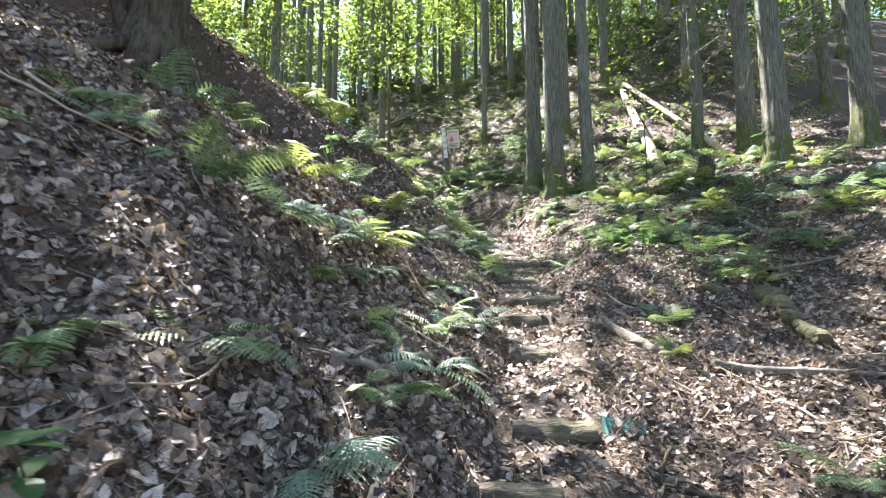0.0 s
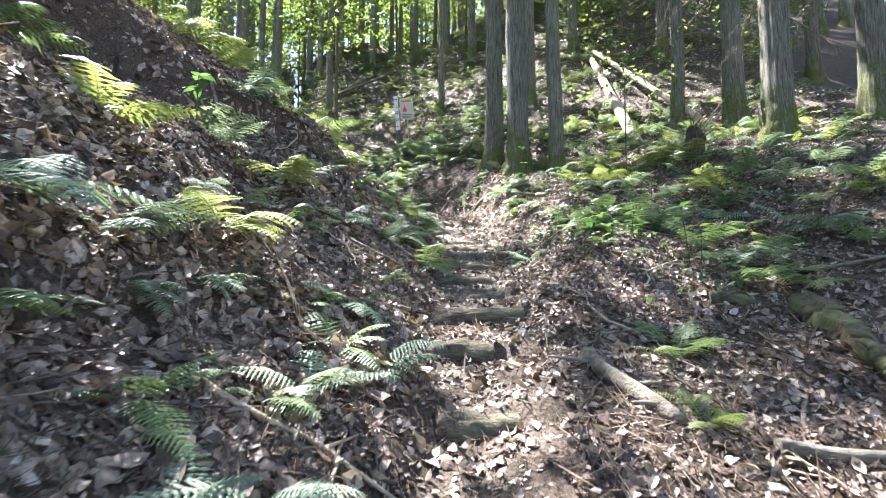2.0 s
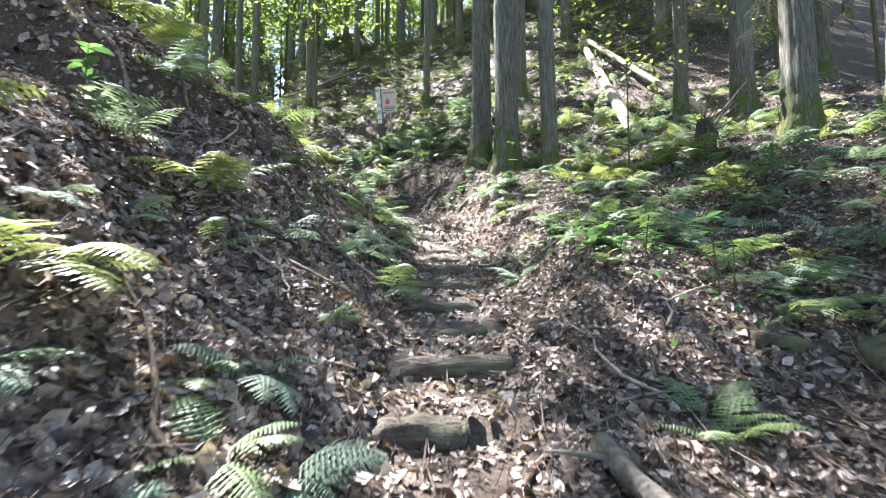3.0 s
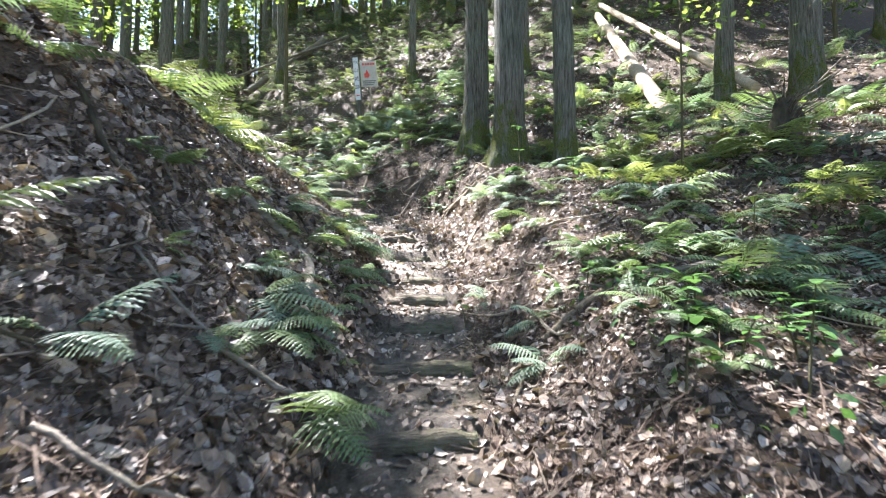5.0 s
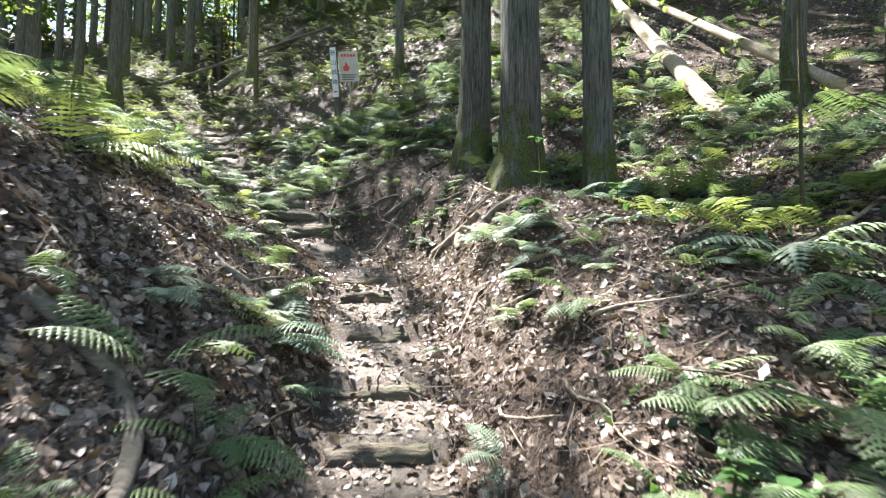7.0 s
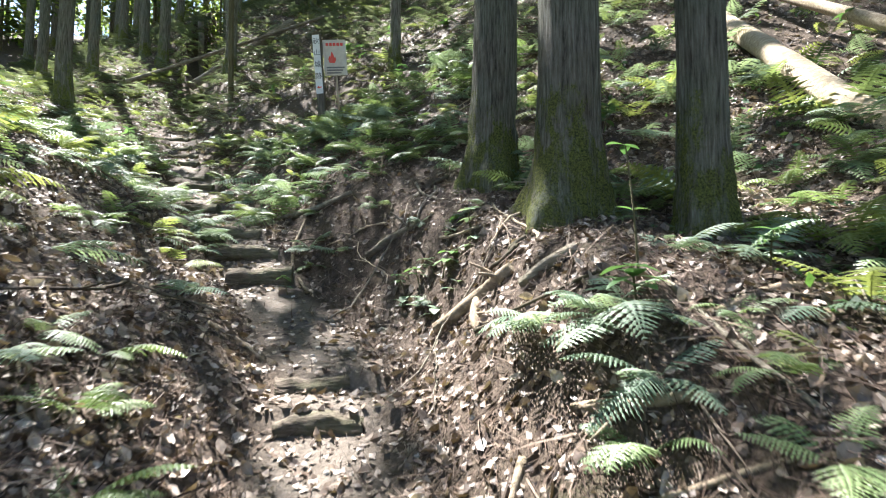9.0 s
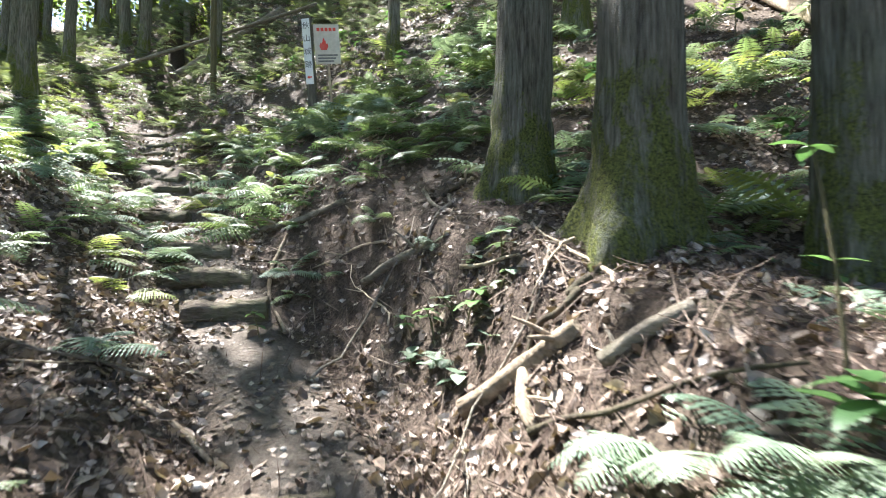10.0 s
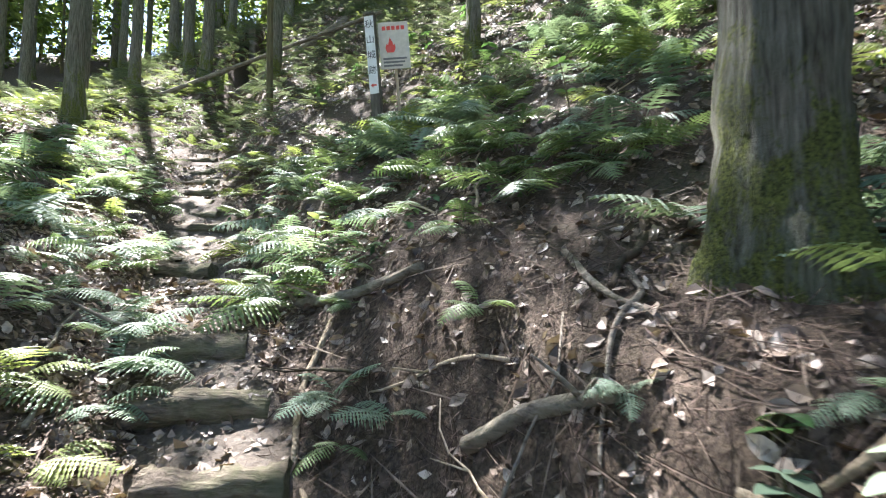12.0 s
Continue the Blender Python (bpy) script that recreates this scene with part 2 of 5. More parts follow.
def land(x, y):
    """Height of the ground at x, y (numbers or arrays)."""
    x, y = np.asarray(x, float), np.asarray(y, float)
    xc, zc = trail_x(y), np.interp(y, TY, TZ)
    yh = np.minimum(y, 30) + 12 * np.tanh(np.maximum(y - 30, 0) / 16)
    xr = np.clip(x, -14, 9)
    hill = 4.25 + 0.62 * (yh - 13.2) + 0.35 * (xr - 1.4) + 0.028 * np.clip(yh - 13, 0, 12) * np.clip(xr + 1, 0, 7)
    hill = hill + 0.2 * np.clip(y - 21, 0, 22) * (1 - smooth(-3, 2, x))
    hill = hill - 0.5 * np.exp(-((x - 0.3) ** 2 + (y - 18.6) ** 2) / 2.6)
    shelf = 2.65 + 0.42 * (np.clip(y, 5.5, 14) - 7) + 0.33 * (np.clip(y, -30, 5.5) - 5.5) + 0.16 * np.exp(-((x - 2.2) ** 2 + (y - 7.2) ** 2) / 0.8) + 0.2 * (np.clip(x, -2, 14) - 4) + 0.3 * np.clip(x - 4, 0, 1.3) - 0.05 - 0.17 * np.clip(y - 9.5, 0, 4.5) * smooth(4.5, 6, x)
    back = smax(hill, shelf, 0.35)
    right = smax(back, zc, 0.15)
    dr = x - (xc + 0.36)
    z_right = zc + (right - zc) * smooth(0.0, 0.95, dr) + 0.17 * np.exp(-((x - 1.7) ** 2 + (y - 4.1) ** 2) / 0.5)
    dl = np.maximum((xc - 0.34) - x, 0)
    slope = np.interp(y, SY, SL)
    dcap = 9 * np.tanh(dl / 9)
    hollow = 1 - smooth(5.6, 7.5, y)
    bank = zc + slope * dcap * ((0.9 + 0.1 * np.tanh(dl - 1)) * (1 - hollow) + (0.58 + 0.42 * smooth(0.8, 2.2, dl)) * hollow) + 0.1 * np.tanh(dl * 4) * (1 - 0.8 * hollow)
    far = smooth(20, 26, y)
    bank = bank * (1 - far) + smax(hill, zc, 0.4) * far
    z = np.where(x > xc, z_right, bank)
    off = smooth(0.15, 0.8, np.abs(x - xc))
    near = 1 - smooth(0.28, 0.5, np.abs(x - xc))
    rough = 1 + 0.5 * smooth(0.6, 1.6, dl) * (1 - smooth(12, 16, y))
    scar = 0.13 * smooth(0.35, 0.8, np.sin(2.3 * (z - 0.35 * y) + 1.1 * np.sin(1.4 * y) + 0.8)) * smooth(0.5, 1.1, dl) * (1 - smooth(10, 12, y))
    edge = y - (5.75 + 0.8 * (x + 2.94)) + 0.13 * np.sin(2.9 * x) + 0.07 * np.sin(7.3 * x + 1)
    ledge = (0.28 + 0.3 * np.clip(dl - 1.7, 0, 1.6)) * smooth(0.0, 0.22, edge) * smooth(1.0, 1.7, dl) * (1 - smooth(0.9, 2.4, edge)) - 0.1 * np.exp(-((edge + 0.18) / 0.16) ** 2) * smooth(1.0, 1.7, dl)
    scar = scar + ledge
    return z + lumps(x, y) * (0.15 + 0.85 * off) * rough + scar + tread(y) * near


def graded(lo, hi, step, out_lo, out_hi, grow=1.16):
    mid = list(np.arange(lo, hi + step / 2, step))
    a, s = [], step
    while (a[-1] if a else lo) > out_lo:
        s *= grow
        a.append((a[-1] if a else lo) - s)
    b, s = [], step
    while (b[-1] if b else hi) < out_hi:
        s *= grow
        b.append((b[-1] if b else hi) + s)
    return np.array(a[::-1] + mid + b)


def np_mesh(name, verts, faces, mat, smooth_faces=False):
    me = bpy.data.meshes.new(name)
    me.from_pydata(np.asarray(verts).tolist(), [], np.asarray(faces).tolist())
    if mat:
        me.materials.append(mat)
    if smooth_faces:
        me.polygons.foreach_set("use_smooth", np.ones(len(me.polygons), bool))
    me.update()
    return me


def grid_faces(nu, nv):
    i = np.arange(nu - 1)[:, None] * nv + np.arange(nv - 1)[None]
    i = i.ravel()
    return np.stack([i, i + nv, i + nv + 1, i + 1], 1)


gx, gy = graded(-3.2, 5.0, 0.055, -700, 700), graded(0.0, 16.0, 0.055, -700, 700)
GX, GY = np.meshgrid(gx, gy, indexing="ij")
GZ = land(GX, GY)
ground = new("ground", np_mesh("ground", np.stack([GX, GY, GZ], -1).reshape(-1, 3), grid_faces(len(gx), len(gy)), SOIL, True))
trodden = ground.data.attributes.new("trodden", "FLOAT", "POINT")
wander = np.abs(GX - trail_x(GY) - 0.06 * np.sin(2.3 * GY) - 0.03 * np.sin(6.1 * GY))
trodden.data.foreach_set("value", ((1 - smooth(0.14, 0.42, wander)) * np.interp(GY, [0, 5.8, 7.2, 20, 20.8], [0.08, 0.1, 0.65, 0.5, 0])).ravel())
tagged(ground, "dark brown forest soil of a hillside with a trodden trail", "ground", kind="structure")


def ground_at(x, y):
    return float(land(x, y))


def normals_at(x, y):
    e = 0.06
    nx = -(land(x + e, y) - land(x - e, y)) / (2 * e)
    ny = -(land(x, y + e) - land(x, y - e)) / (2 * e)
    n = np.stack([nx, ny, np.ones_like(nx)], -1)
    return n / np.linalg.norm(n, axis=-1, keepdims=True)


# ---- tubes: trunks, logs, sticks ----
def tube(points, radii, segs=10, rough=0.0, seed=0, caps=True, flute=0.0, rows=None):
    """A tapered tube through the points; returns verts and faces. rough: uneven radius; flute: lengthwise ridges."""
    rnd = np.random.RandomState(seed)
    P = np.asarray(points, float)
    R = np.asarray(radii, float)
    if rows:
        t0, t1 = np.linspace(0, 1, len(P)), np.linspace(0, 1, rows)
        P = np.stack([np.interp(t1, t0, P[:, k]) for k in range(3)], 1)
        R = np.interp(t1, t0, R)
        for _ in range(2):
            P[1:-1] = 0.25 * P[:-2] + 0.5 * P[1:-1] + 0.25 * P[2:]
    T = np.gradient(P, axis=0)
    T /= np.linalg.norm(T, axis=1, keepdims=True)
    ref = np.array([0.0, 0.0, 1.0]) if abs(T[0][2]) < 0.8 else np.array([1.0, 0.0, 0.0])
    A = np.cross(T, ref)
    A /= np.linalg.norm(A, axis=1, keepdims=True)
    B = np.cross(T, A)
    ang = np.linspace(0, 2 * math.pi, segs, endpoint=False)
    ph = rnd.uniform(0, 6.28, 6)
    s = np.linspace(0, 1, len(P))[:, None]
    k = 1 + rough * (np.sin(2 * ang + ph[0] + 5 * s) + 0.6 * np.sin(3 * ang + ph[1] - 9 * s) + 0.7 * np.sin(17 * s + ph[2] + ang)) * 0.5
    k = k + rnd.normal(0, rough * 0.18, (len(P), segs))
    if flute:
        k = k + flute * (np.sin(7 * ang + ph[3] + 2 * np.sin(4 * s)) + 0.7 * np.sin(11 * ang + ph[4] - 3 * s)) * 0.5
    V = P[:, None, :] + (R[:, None] * k)[..., None] * (np.cos(ang)[None, :, None] * A[:, None, :] + np.sin(ang)[None, :, None] * B[:, None, :])
    V = V.reshape(-1, 3)
    F = []
    for i in range(len(P) - 1):
        for j in range(segs):
            F.append((i * segs + j, i * segs + (j + 1) % segs, (i + 1) * segs + (j + 1) % segs, (i + 1) * segs + j))
    if caps:
        F.append(tuple(range(segs))[::-1])
        F.append(tuple(range((len(P) - 1) * segs, len(P) * segs)))
    return V, F


def tube_mesh(name, mat, points, radii, **kw):
    V, F = tube(points, radii, **kw)
    me = bpy.data.meshes.new(name)
    me.from_pydata(V.tolist(), [], F)
    me.materials.append(mat)
    me.polygons.foreach_set("use_smooth", np.array([len(f) == 4 for f in F]))
    me.update()
    return me


def thing(name, x, y, z=None, label="", category="", group=""):
    e = new(name)
    e.location = (x, y, ground_at(x, y) if z is None else z)
    e.empty_display_size = 0.1
    return tagged(e, label, category, group)


def part_of(parent, name, me, label="", m=None):
    o = new(name, me)
    o.parent = parent
    if m is not None:
        o.matrix_basis = m
    if label:
        tagged(o, label)
    return o


# ---- cedar trees ----
def crown_mesh(name, height, base, spread, count, size, seed, mat):
    """A conical crown of many small drooping sprays with gaps."""
    r = np.random.RandomState(seed)
    V, F = [], []
    for _ in range(count):
        u = r.rand() ** 0.8
        h = base + (height - base) * u
        rad = spread * (1 - 0.8 * u) * r.rand() ** 0.55
        a = r.rand() * 6.283
        c = np.array([rad * math.cos(a), rad * math.sin(a), h - 0.35 * rad])
        for _ in range(13):
            d = r.normal(0, 1, 3) * (1, 1, 0.45)
            d /= np.linalg.norm(d)
            q = np.cross(d, r.normal(0, 1, 3))
            q /= np.linalg.norm(q)
            p = c + r.normal(0, size * 0.75, 3) * (1, 1, 0.5)
            k = len(V)
            s = size * r.uniform(0.6, 1.3)
            V += [p, p + d * s * 0.5 + q * s * 0.28, p + d * s, p + d * s * 0.5 - q * s * 0.28]
            F.append((k, k + 1, k + 2, k + 3))
    return np_mesh(name, V, F, mat)


def cedar_trunk_mesh(r, height, seed, near=True, flare=0.42):
    rows, segs = (46, 64) if near else (14, 14)
    hs = np.concatenate([[-0.5, -0.15, 0.0, 0.06, 0.12, 0.18, 0.24, 0.3, 0.37, 0.45, 0.54, 0.65, 0.8, 1.0, 1.3], np.linspace(1.7, height, rows)])
    rnd = np.random.RandomState(seed)
    wob = np.cumsum(rnd.normal(0, 0.006, (len(hs), 2)), axis=0)
    pts = [(wob[i, 0], wob[i, 1], h) for i, h in enumerate(hs)]
    rad = [r * (1 - 0.85 * max(h, 0) / height) * (1 + flare * math.exp(-max(h + 0.05, 0) / 0.28)) for h in hs]
    V, F = tube(pts, rad, segs=segs, rough=0.04, seed=seed, caps=False, flute=0.04)
    # buttress roots swell at the base
    ang = np.arctan2(V[:, 1], V[:, 0])
    ph = rnd.uniform(0, 6.28)
    foot = np.exp(-np.maximum(V[:, 2] + 0.05, 0) / 0.3)
    swell = 1 + 0.55 * flare * foot * np.maximum(np.sin(4 * ang + ph + 0.6 * np.sin(2 * ang)), -0.5)
    if near:
        swell = swell + 0.012 * np.sin(21 * ang + 3 * np.sin(1.7 * V[:, 2] + ph)) + 0.010 * np.sin(33 * ang - 4 * np.sin(2.3 * V[:, 2])) + 0.03 * np.sin(3 * ang + 1.3 * V[:, 2])
    V[:, :2] *= swell[:, None]
    me = np_mesh("trunk", V, F, BARK, True)
    return me


CROWNS = [crown_mesh("crown", 21, 9.0, 4.4, 50, 0.36, 40 + k, CANOPY) for k in range(3)]
# dense high crown and bare-below treetop, shaped to cast shade on the right bank
HIGH_CROWN = crown_mesh("crown", 21, 13.0, 4.6, 75, 0.36, 48, CANOPY)
TOP_CROWN = crown_mesh("crown", 21, 16.5, 3.0, 44, 0.36, 47, CANOPY)
THIN_CROWN = crown_mesh("crown", 21, 11.0, 3.2, 9, 0.36, 49, CANOPY)
FAR_TRUNKS = [cedar_trunk_mesh(0.16, 20, 60 + k, False) for k in range(4)]


def cedar(x, y, r=None, seed=0, lean=(0, 0), label="tall straight cedar with grey-brown fibrous bark", near=False, thin=False, wide=1.0, crown=None):
    t = thing("cedar_tree", x, y, None, label, "tree", "cedars of the plantation")
    t.rotation_euler = (radians(lean[0]), radians(lean[1]), 0 if near else seed * 1.3)
    if r:
        part_of(t, "trunk", cedar_trunk_mesh(r, 20, seed, near, (0.45, 0.6)[seed] if seed < 2 else 0.32))
    else:
        part_of(t, "trunk", FAR_TRUNKS[seed % 4])
    part_of(t, "crown", crown or (THIN_CROWN if thin else CROWNS[seed % 3]), m=pose(0, 0, 0, 0, 0, seed * 77) @ Matrix.Diagonal((wide, wide, 1, 1)))
    return t


def dead_branch_mesh(seed, length):
    """A drooping dead limb with many fine side twigs."""
    r = np.random.RandomState(seed)
    V, F = [], []

    def add(pts, rad, segs):
        v, f = tube(pts, rad, segs=segs, rows=7, rough=0.05, seed=seed)
        k = len(V)
        V.extend(v.tolist())
        F.extend([tuple(i + k for i in q) for q in f])

    def at(u):
        return np.array([length * u, 0.12 * math.sin(3 * u + seed), 0.1 * u - 0.45 * length * u * u])

    add([at(u) for u in np.linspace(0, 1, 7)], np.linspace(0.016, 0.004, 7), 6)
    for _ in range(16):
        u = r.uniform(0.2, 1.0)
        d = np.array([r.uniform(0.1, 0.5), r.choice([-1, 1]) * r.uniform(0.2, 0.6), -r.uniform(0.2, 0.7)]) * 0.55 * length * (1.1 - 0.6 * u)
        p = at(u)
        add([p, p + d * 0.5 + (0, 0, 0.04), p + d], [0.005, 0.004, 0.002], 4)
    return np_mesh_any("dead_branch", np.array(V), F, GREYLOG)


def np_mesh_any(name, V, F, mat):
    me = bpy.data.meshes.new(name)
    me.from_pydata(V.tolist(), [], F)
    me.materials.append(mat)
    me.polygons.foreach_set("use_smooth", np.ones(len(F), bool))
    me.update()
    return me


DEAD_BRANCHES = [dead_branch_mesh(200 + k, 1.1 + 0.25 * k) for k in range(3)]
NEAR_TREES = [(2.24, 13.1, 0.2), (2.54, 12.05, 0.215), (3.22, 11.4, 0.145), (3.8, 16.0, 0.16), (6.2, 12.5, 0.14), (6.95, 11.7, 0.21), (5.93, 9.15, 0.21),
              (7.7, 9.4, 0.2), (1.56, 19.2, 0.11), (-2.8, 23.2, 0.15)]
for k, (x, y, r) in enumerate(NEAR_TREES):
    tree = cedar(x, y, r, k, near=True, label="tall cedar with fibrous grey bark and a mossy foot" if r > 0.17 else "slender straight cedar with grey-brown bark")
    for q in range(9 if k in (4, 5, 6, 7) else 0):
        part_of(tree, "dead_branch", DEAD_BRANCHES[q % 3], "dead drooping grey branch", pose(0, 0, 1.9 + 0.42 * q, 0, 0, 77 * q + 40 * k + 120))
# cedars added on the left so that their unseen crowns shade trail and banks
SHADE_TREES = [(-5.5, 20.6), (-6.9, 17.8), (-7.4, 20.6)]
for k, (x, y) in enumerate(SHADE_TREES):
    tree = cedar(x, y, None, 31 + k, wide=1.0 if k else 1.25, crown=None if k else HIGH_CROWN)
    tree.scale = (1, 1, 1 if k else 1.2)
# added cedar, leafy only at the top, to shade the near right side
cedar(-5.0, 15.0, None, 37, crown=TOP_CROWN)
SHADE_TREES.append((-5.0, 15.0))
rnd = np.random.RandomState(5)
spots = [(x, y) for x, y, _ in NEAR_TREES] + SHADE_TREES
tries = 0
while len(spots) < 125 and tries < 6000:
    tries += 1
    x, y = rnd.uniform(-24, 26), rnd.uniform(-12, 46)
    if y < (18.5 if x > 3 else 22) and -5.5 < x < 7.6 and y > -3:
        continue
    if 19 < y < 26 and -5 < x < 2:
        continue
    if all((x - a) ** 2 + (y - b) ** 2 > 6.0 for a, b in spots):
        spots.append((x, y))
        # a clearing beside the trail lets the sun in
        if not (-9.0 < x < 0 and 5.0 < y < 12.0):
            cedar(x, y, None, len(spots), thin=y > 23 and -14 < x < 2)
tries = 0
while len(spots) < 150 and tries < 4000:
    tries += 1
    x, y = rnd.uniform(3, 17), rnd.uniform(18.5, 36)
    if all((x - a) ** 2 + (y - b) ** 2 > 2.5 for a, b in spots):
        spots.append((x, y))
        cedar(x, y, None, len(spots))
tries = 0
while len(spots) < 180 and tries < 4000:
    tries += 1
    x, y = rnd.uniform(-18, 3), rnd.uniform(26, 40)
    if all((x - a) ** 2 + (y - b) ** 2 > 1.6 for a, b in spots):
        spots.append((x, y))
        cedar(x, y, None, len(spots), thin=True)

# ---- log steps ----
def log_thing(name, a, b, r, mat, label, category, seed, sag=0.0, rows=10, segs=14, taper=1.0, rough=0.1, flute=0.05, group=""):
    a, b = Vector(a), Vector(b)
    c = (a + b) / 2
    ab = b - a
    pts = [a.lerp(b, t) - c + Vector((0, 0, -sag * math.sin(math.pi * t))) for t in np.linspace(0, 1, rows)]
    rad = [r * (1 - (1 - taper) * t) for t in np.linspace(0, 1, rows)]
    o = new(name, tube_mesh(name, mat, [tuple(p) for p in pts], rad, segs=segs, rough=rough, seed=seed, flute=flute))
    o.location = c
    return tagged(o, label, category, group)


for k, (x, y, w, turn) in enumerate(STEPS):
    c, s = math.cos(radians(turn)) * w / 2, math.sin(radians(turn)) * w / 2
    z = float(np.interp(y, TY, TZ)) - (0.012 if y < 6.2 else 0.046 if y < 12.5 else 0.03)
    w += 0.06
    log_thing("step_log", (x - c, y - s, z), (x + c, y + s, z + 0.01), 0.066 + 0.009 * (k % 3) + (0.014 if 12.5 < y < 14.5 or y < 6.2 else 0), LOGWOOD, "weathered round log laid across the trail as a step", "log step", 100 + k, group="log steps of the trail", segs=18, taper=0.9, rough=0.22, flute=0.12, sag=0.02 * (k % 3 - 1), rows=26)

# ---- fallen trunks ----
log_thing("fallen_trunk", (4.95, 11.75, ground_at(4.95, 11.75) - 0.06), (6.05, 17.2, ground_at(6.05, 17.2) + 0.12), 0.125, PALE, "pale barkless fallen trunk lying down the slope", "log", 7, rows=24, taper=0.75)

# ---- ferns ----
def frond_mesh(name, mat, pairs, lobes, droop, rise, seed, width=0.35):
    """One frond of length 1 along +x: an arching stalk with pinnae on both sides, each cut into lobes."""
    r = np.random.RandomState(seed)
    V, F = [], []

    def at(t):
        return np.array([t * (1 - 0.12 * droop * t), 0.04 * math.sin(2.2 * t + seed), rise * t - droop * t * t])

    ts = np.linspace(0, 1, 13)
    w = 0.006
    for i, t in enumerate(ts):
        p = at(t)
        q = w * (1 - 0.8 * t)
        V += [p + (0, q, 0), p + (0, 0, -q), p + (0, -q, 0)]
        if i:
            k = 3 * i
            F += [(k - 3, k - 2, k + 1, k), (k - 2, k - 1, k + 2, k + 1), (k - 1, k - 3, k, k + 2)]
    for i in range(pairs):
        t = 0.16 + 0.83 * i / (pairs - 1)
        u = (t - 0.16) / 0.84
        ln = width * (min(1, 0.55 + 2.2 * u) * (1 - u) ** 0.75 + 0.03)
        p, d = at(t), at(min(t + 0.03, 1.03)) - at(t)
        d /= np.linalg.norm(d)
        for side in (1, -1):
            L = ln * r.uniform(0.88, 1.08)
            out = np.array([0.0, side, 0.0]) + 0.38 * d + np.array([0, 0, r.uniform(-0.28, 0.02)])
            out /= np.linalg.norm(out)
            wid = min(0.6 * 0.84 / pairs, 0.26 * L + 0.004)
            k = len(V)
            n = lobes
            for j in range(n + 1):
                v = j / n
                c = p + out * L * v + np.array([0, 0, -0.22 * L * v * v])
                h = wid * (1 - v) ** 0.55 if j < n else 0.0
                e = 1.0 if j % 2 == 0 else 0.34
                V += [c + d * h * e + (0, 0, -0.15 * h), c + (0, 0, 0.1 * h), c - d * h * e + (0, 0, -0.15 * h)]
                if j:
                    a = k + 3 * j
                    F += [(a - 3, a - 2, a + 1, a), (a - 2, a - 1, a + 2, a + 1)]
    return np_mesh(name, V, F, mat)


FROND_SHAPES = [(0.55, 0.72), (0.34, 0.5), (0.78, 0.85), (0.5, 0.36)]
FRONDS = {(m, q): [frond_mesh("frond", mat, 17 if q else 14, 8 if q else 4, dr, ri, 10 * m + k, 0.42 if m == 1 else 0.37) for k, (dr, ri) in enumerate(FROND_SHAPES)]
          for m, mat in enumerate((FERN, FERN_BLUE, FERN_YELLOW)) for q in (0, 1)}
FERN_LABELS = ("dark green fern with arching feathery fronds on the slope", "blue-green fern with broad cut fronds in the leaf litter", "yellow-green fern with sunlit fronds on the bank")


def fern(x, y, size, hue, seed, fine=True):
    r = np.random.RandomState(seed)
    t = thing("fern", x, y, ground_at(x, y) - 0.01, FERN_LABELS[hue], "fern", "ferns along the trail")
    n = normals_at(np.array([x]), np.array([y]))[0]
    down = math.atan2(n[1], n[0])
    steep = math.hypot(n[0], n[1])
    count = r.randint(4, 8)
    for k in range(count):
        a = 2 * math.pi * k / count + r.uniform(-0.5, 0.5)
        a += 0.6 * steep * math.sin(down - a) * 2
        s = size * r.uniform(0.65, 1.1)
        m = pose(0, 0, 0, 0, 0, math.degrees(a)) @ pose(0, 0, 0, r.uniform(-18, 18), r.uniform(-22, 12) + 14 * steep * math.cos(down - a), 0) @ Matrix.Scale(s, 4)
        part_of(t, "frond", FRONDS[(hue, 1 if fine else 0)][r.randint(4)], m=m)
    return t


FERNS_NEAR = [(-1.03, 2.31, 0.38, 0), (-2.46, 3.59, 0.38, 0), (-2.19, 3.53, 0.42, 1), (-1.56, 3.29, 0.48, 0), (-1.11, 3.75, 0.47, 1), (-0.88, 4.14, 0.38, 1), (-0.92, 3.54, 0.28, 0), (-0.71, 4.0, 0.25, 1), (-1.41, 2.02, 0.26, 0), (-0.27, 3.29, 0.3, 1), (-0.06, 3.52, 0.42, 1), (-0.27, 2.96, 0.32, 0), (0.25, 4.6, 0.36, 1), (0.04, 4.96, 0.34, 1), (1.79, 4.23, 0.36, 2), (2.05, 4.99, 0.42, 0), (-0.52, 3.61, 0.28, 0), (-0.45, 2.85, 0.22, 0), (2.13, 2.88, 0.45, 0), (4.55, 6.44, 0.6, 1), (-2.3, 7.5, 0.75, 2), (-2.0, 7.55, 0.7, 2), (-1.75, 7.8, 0.6, 2)]
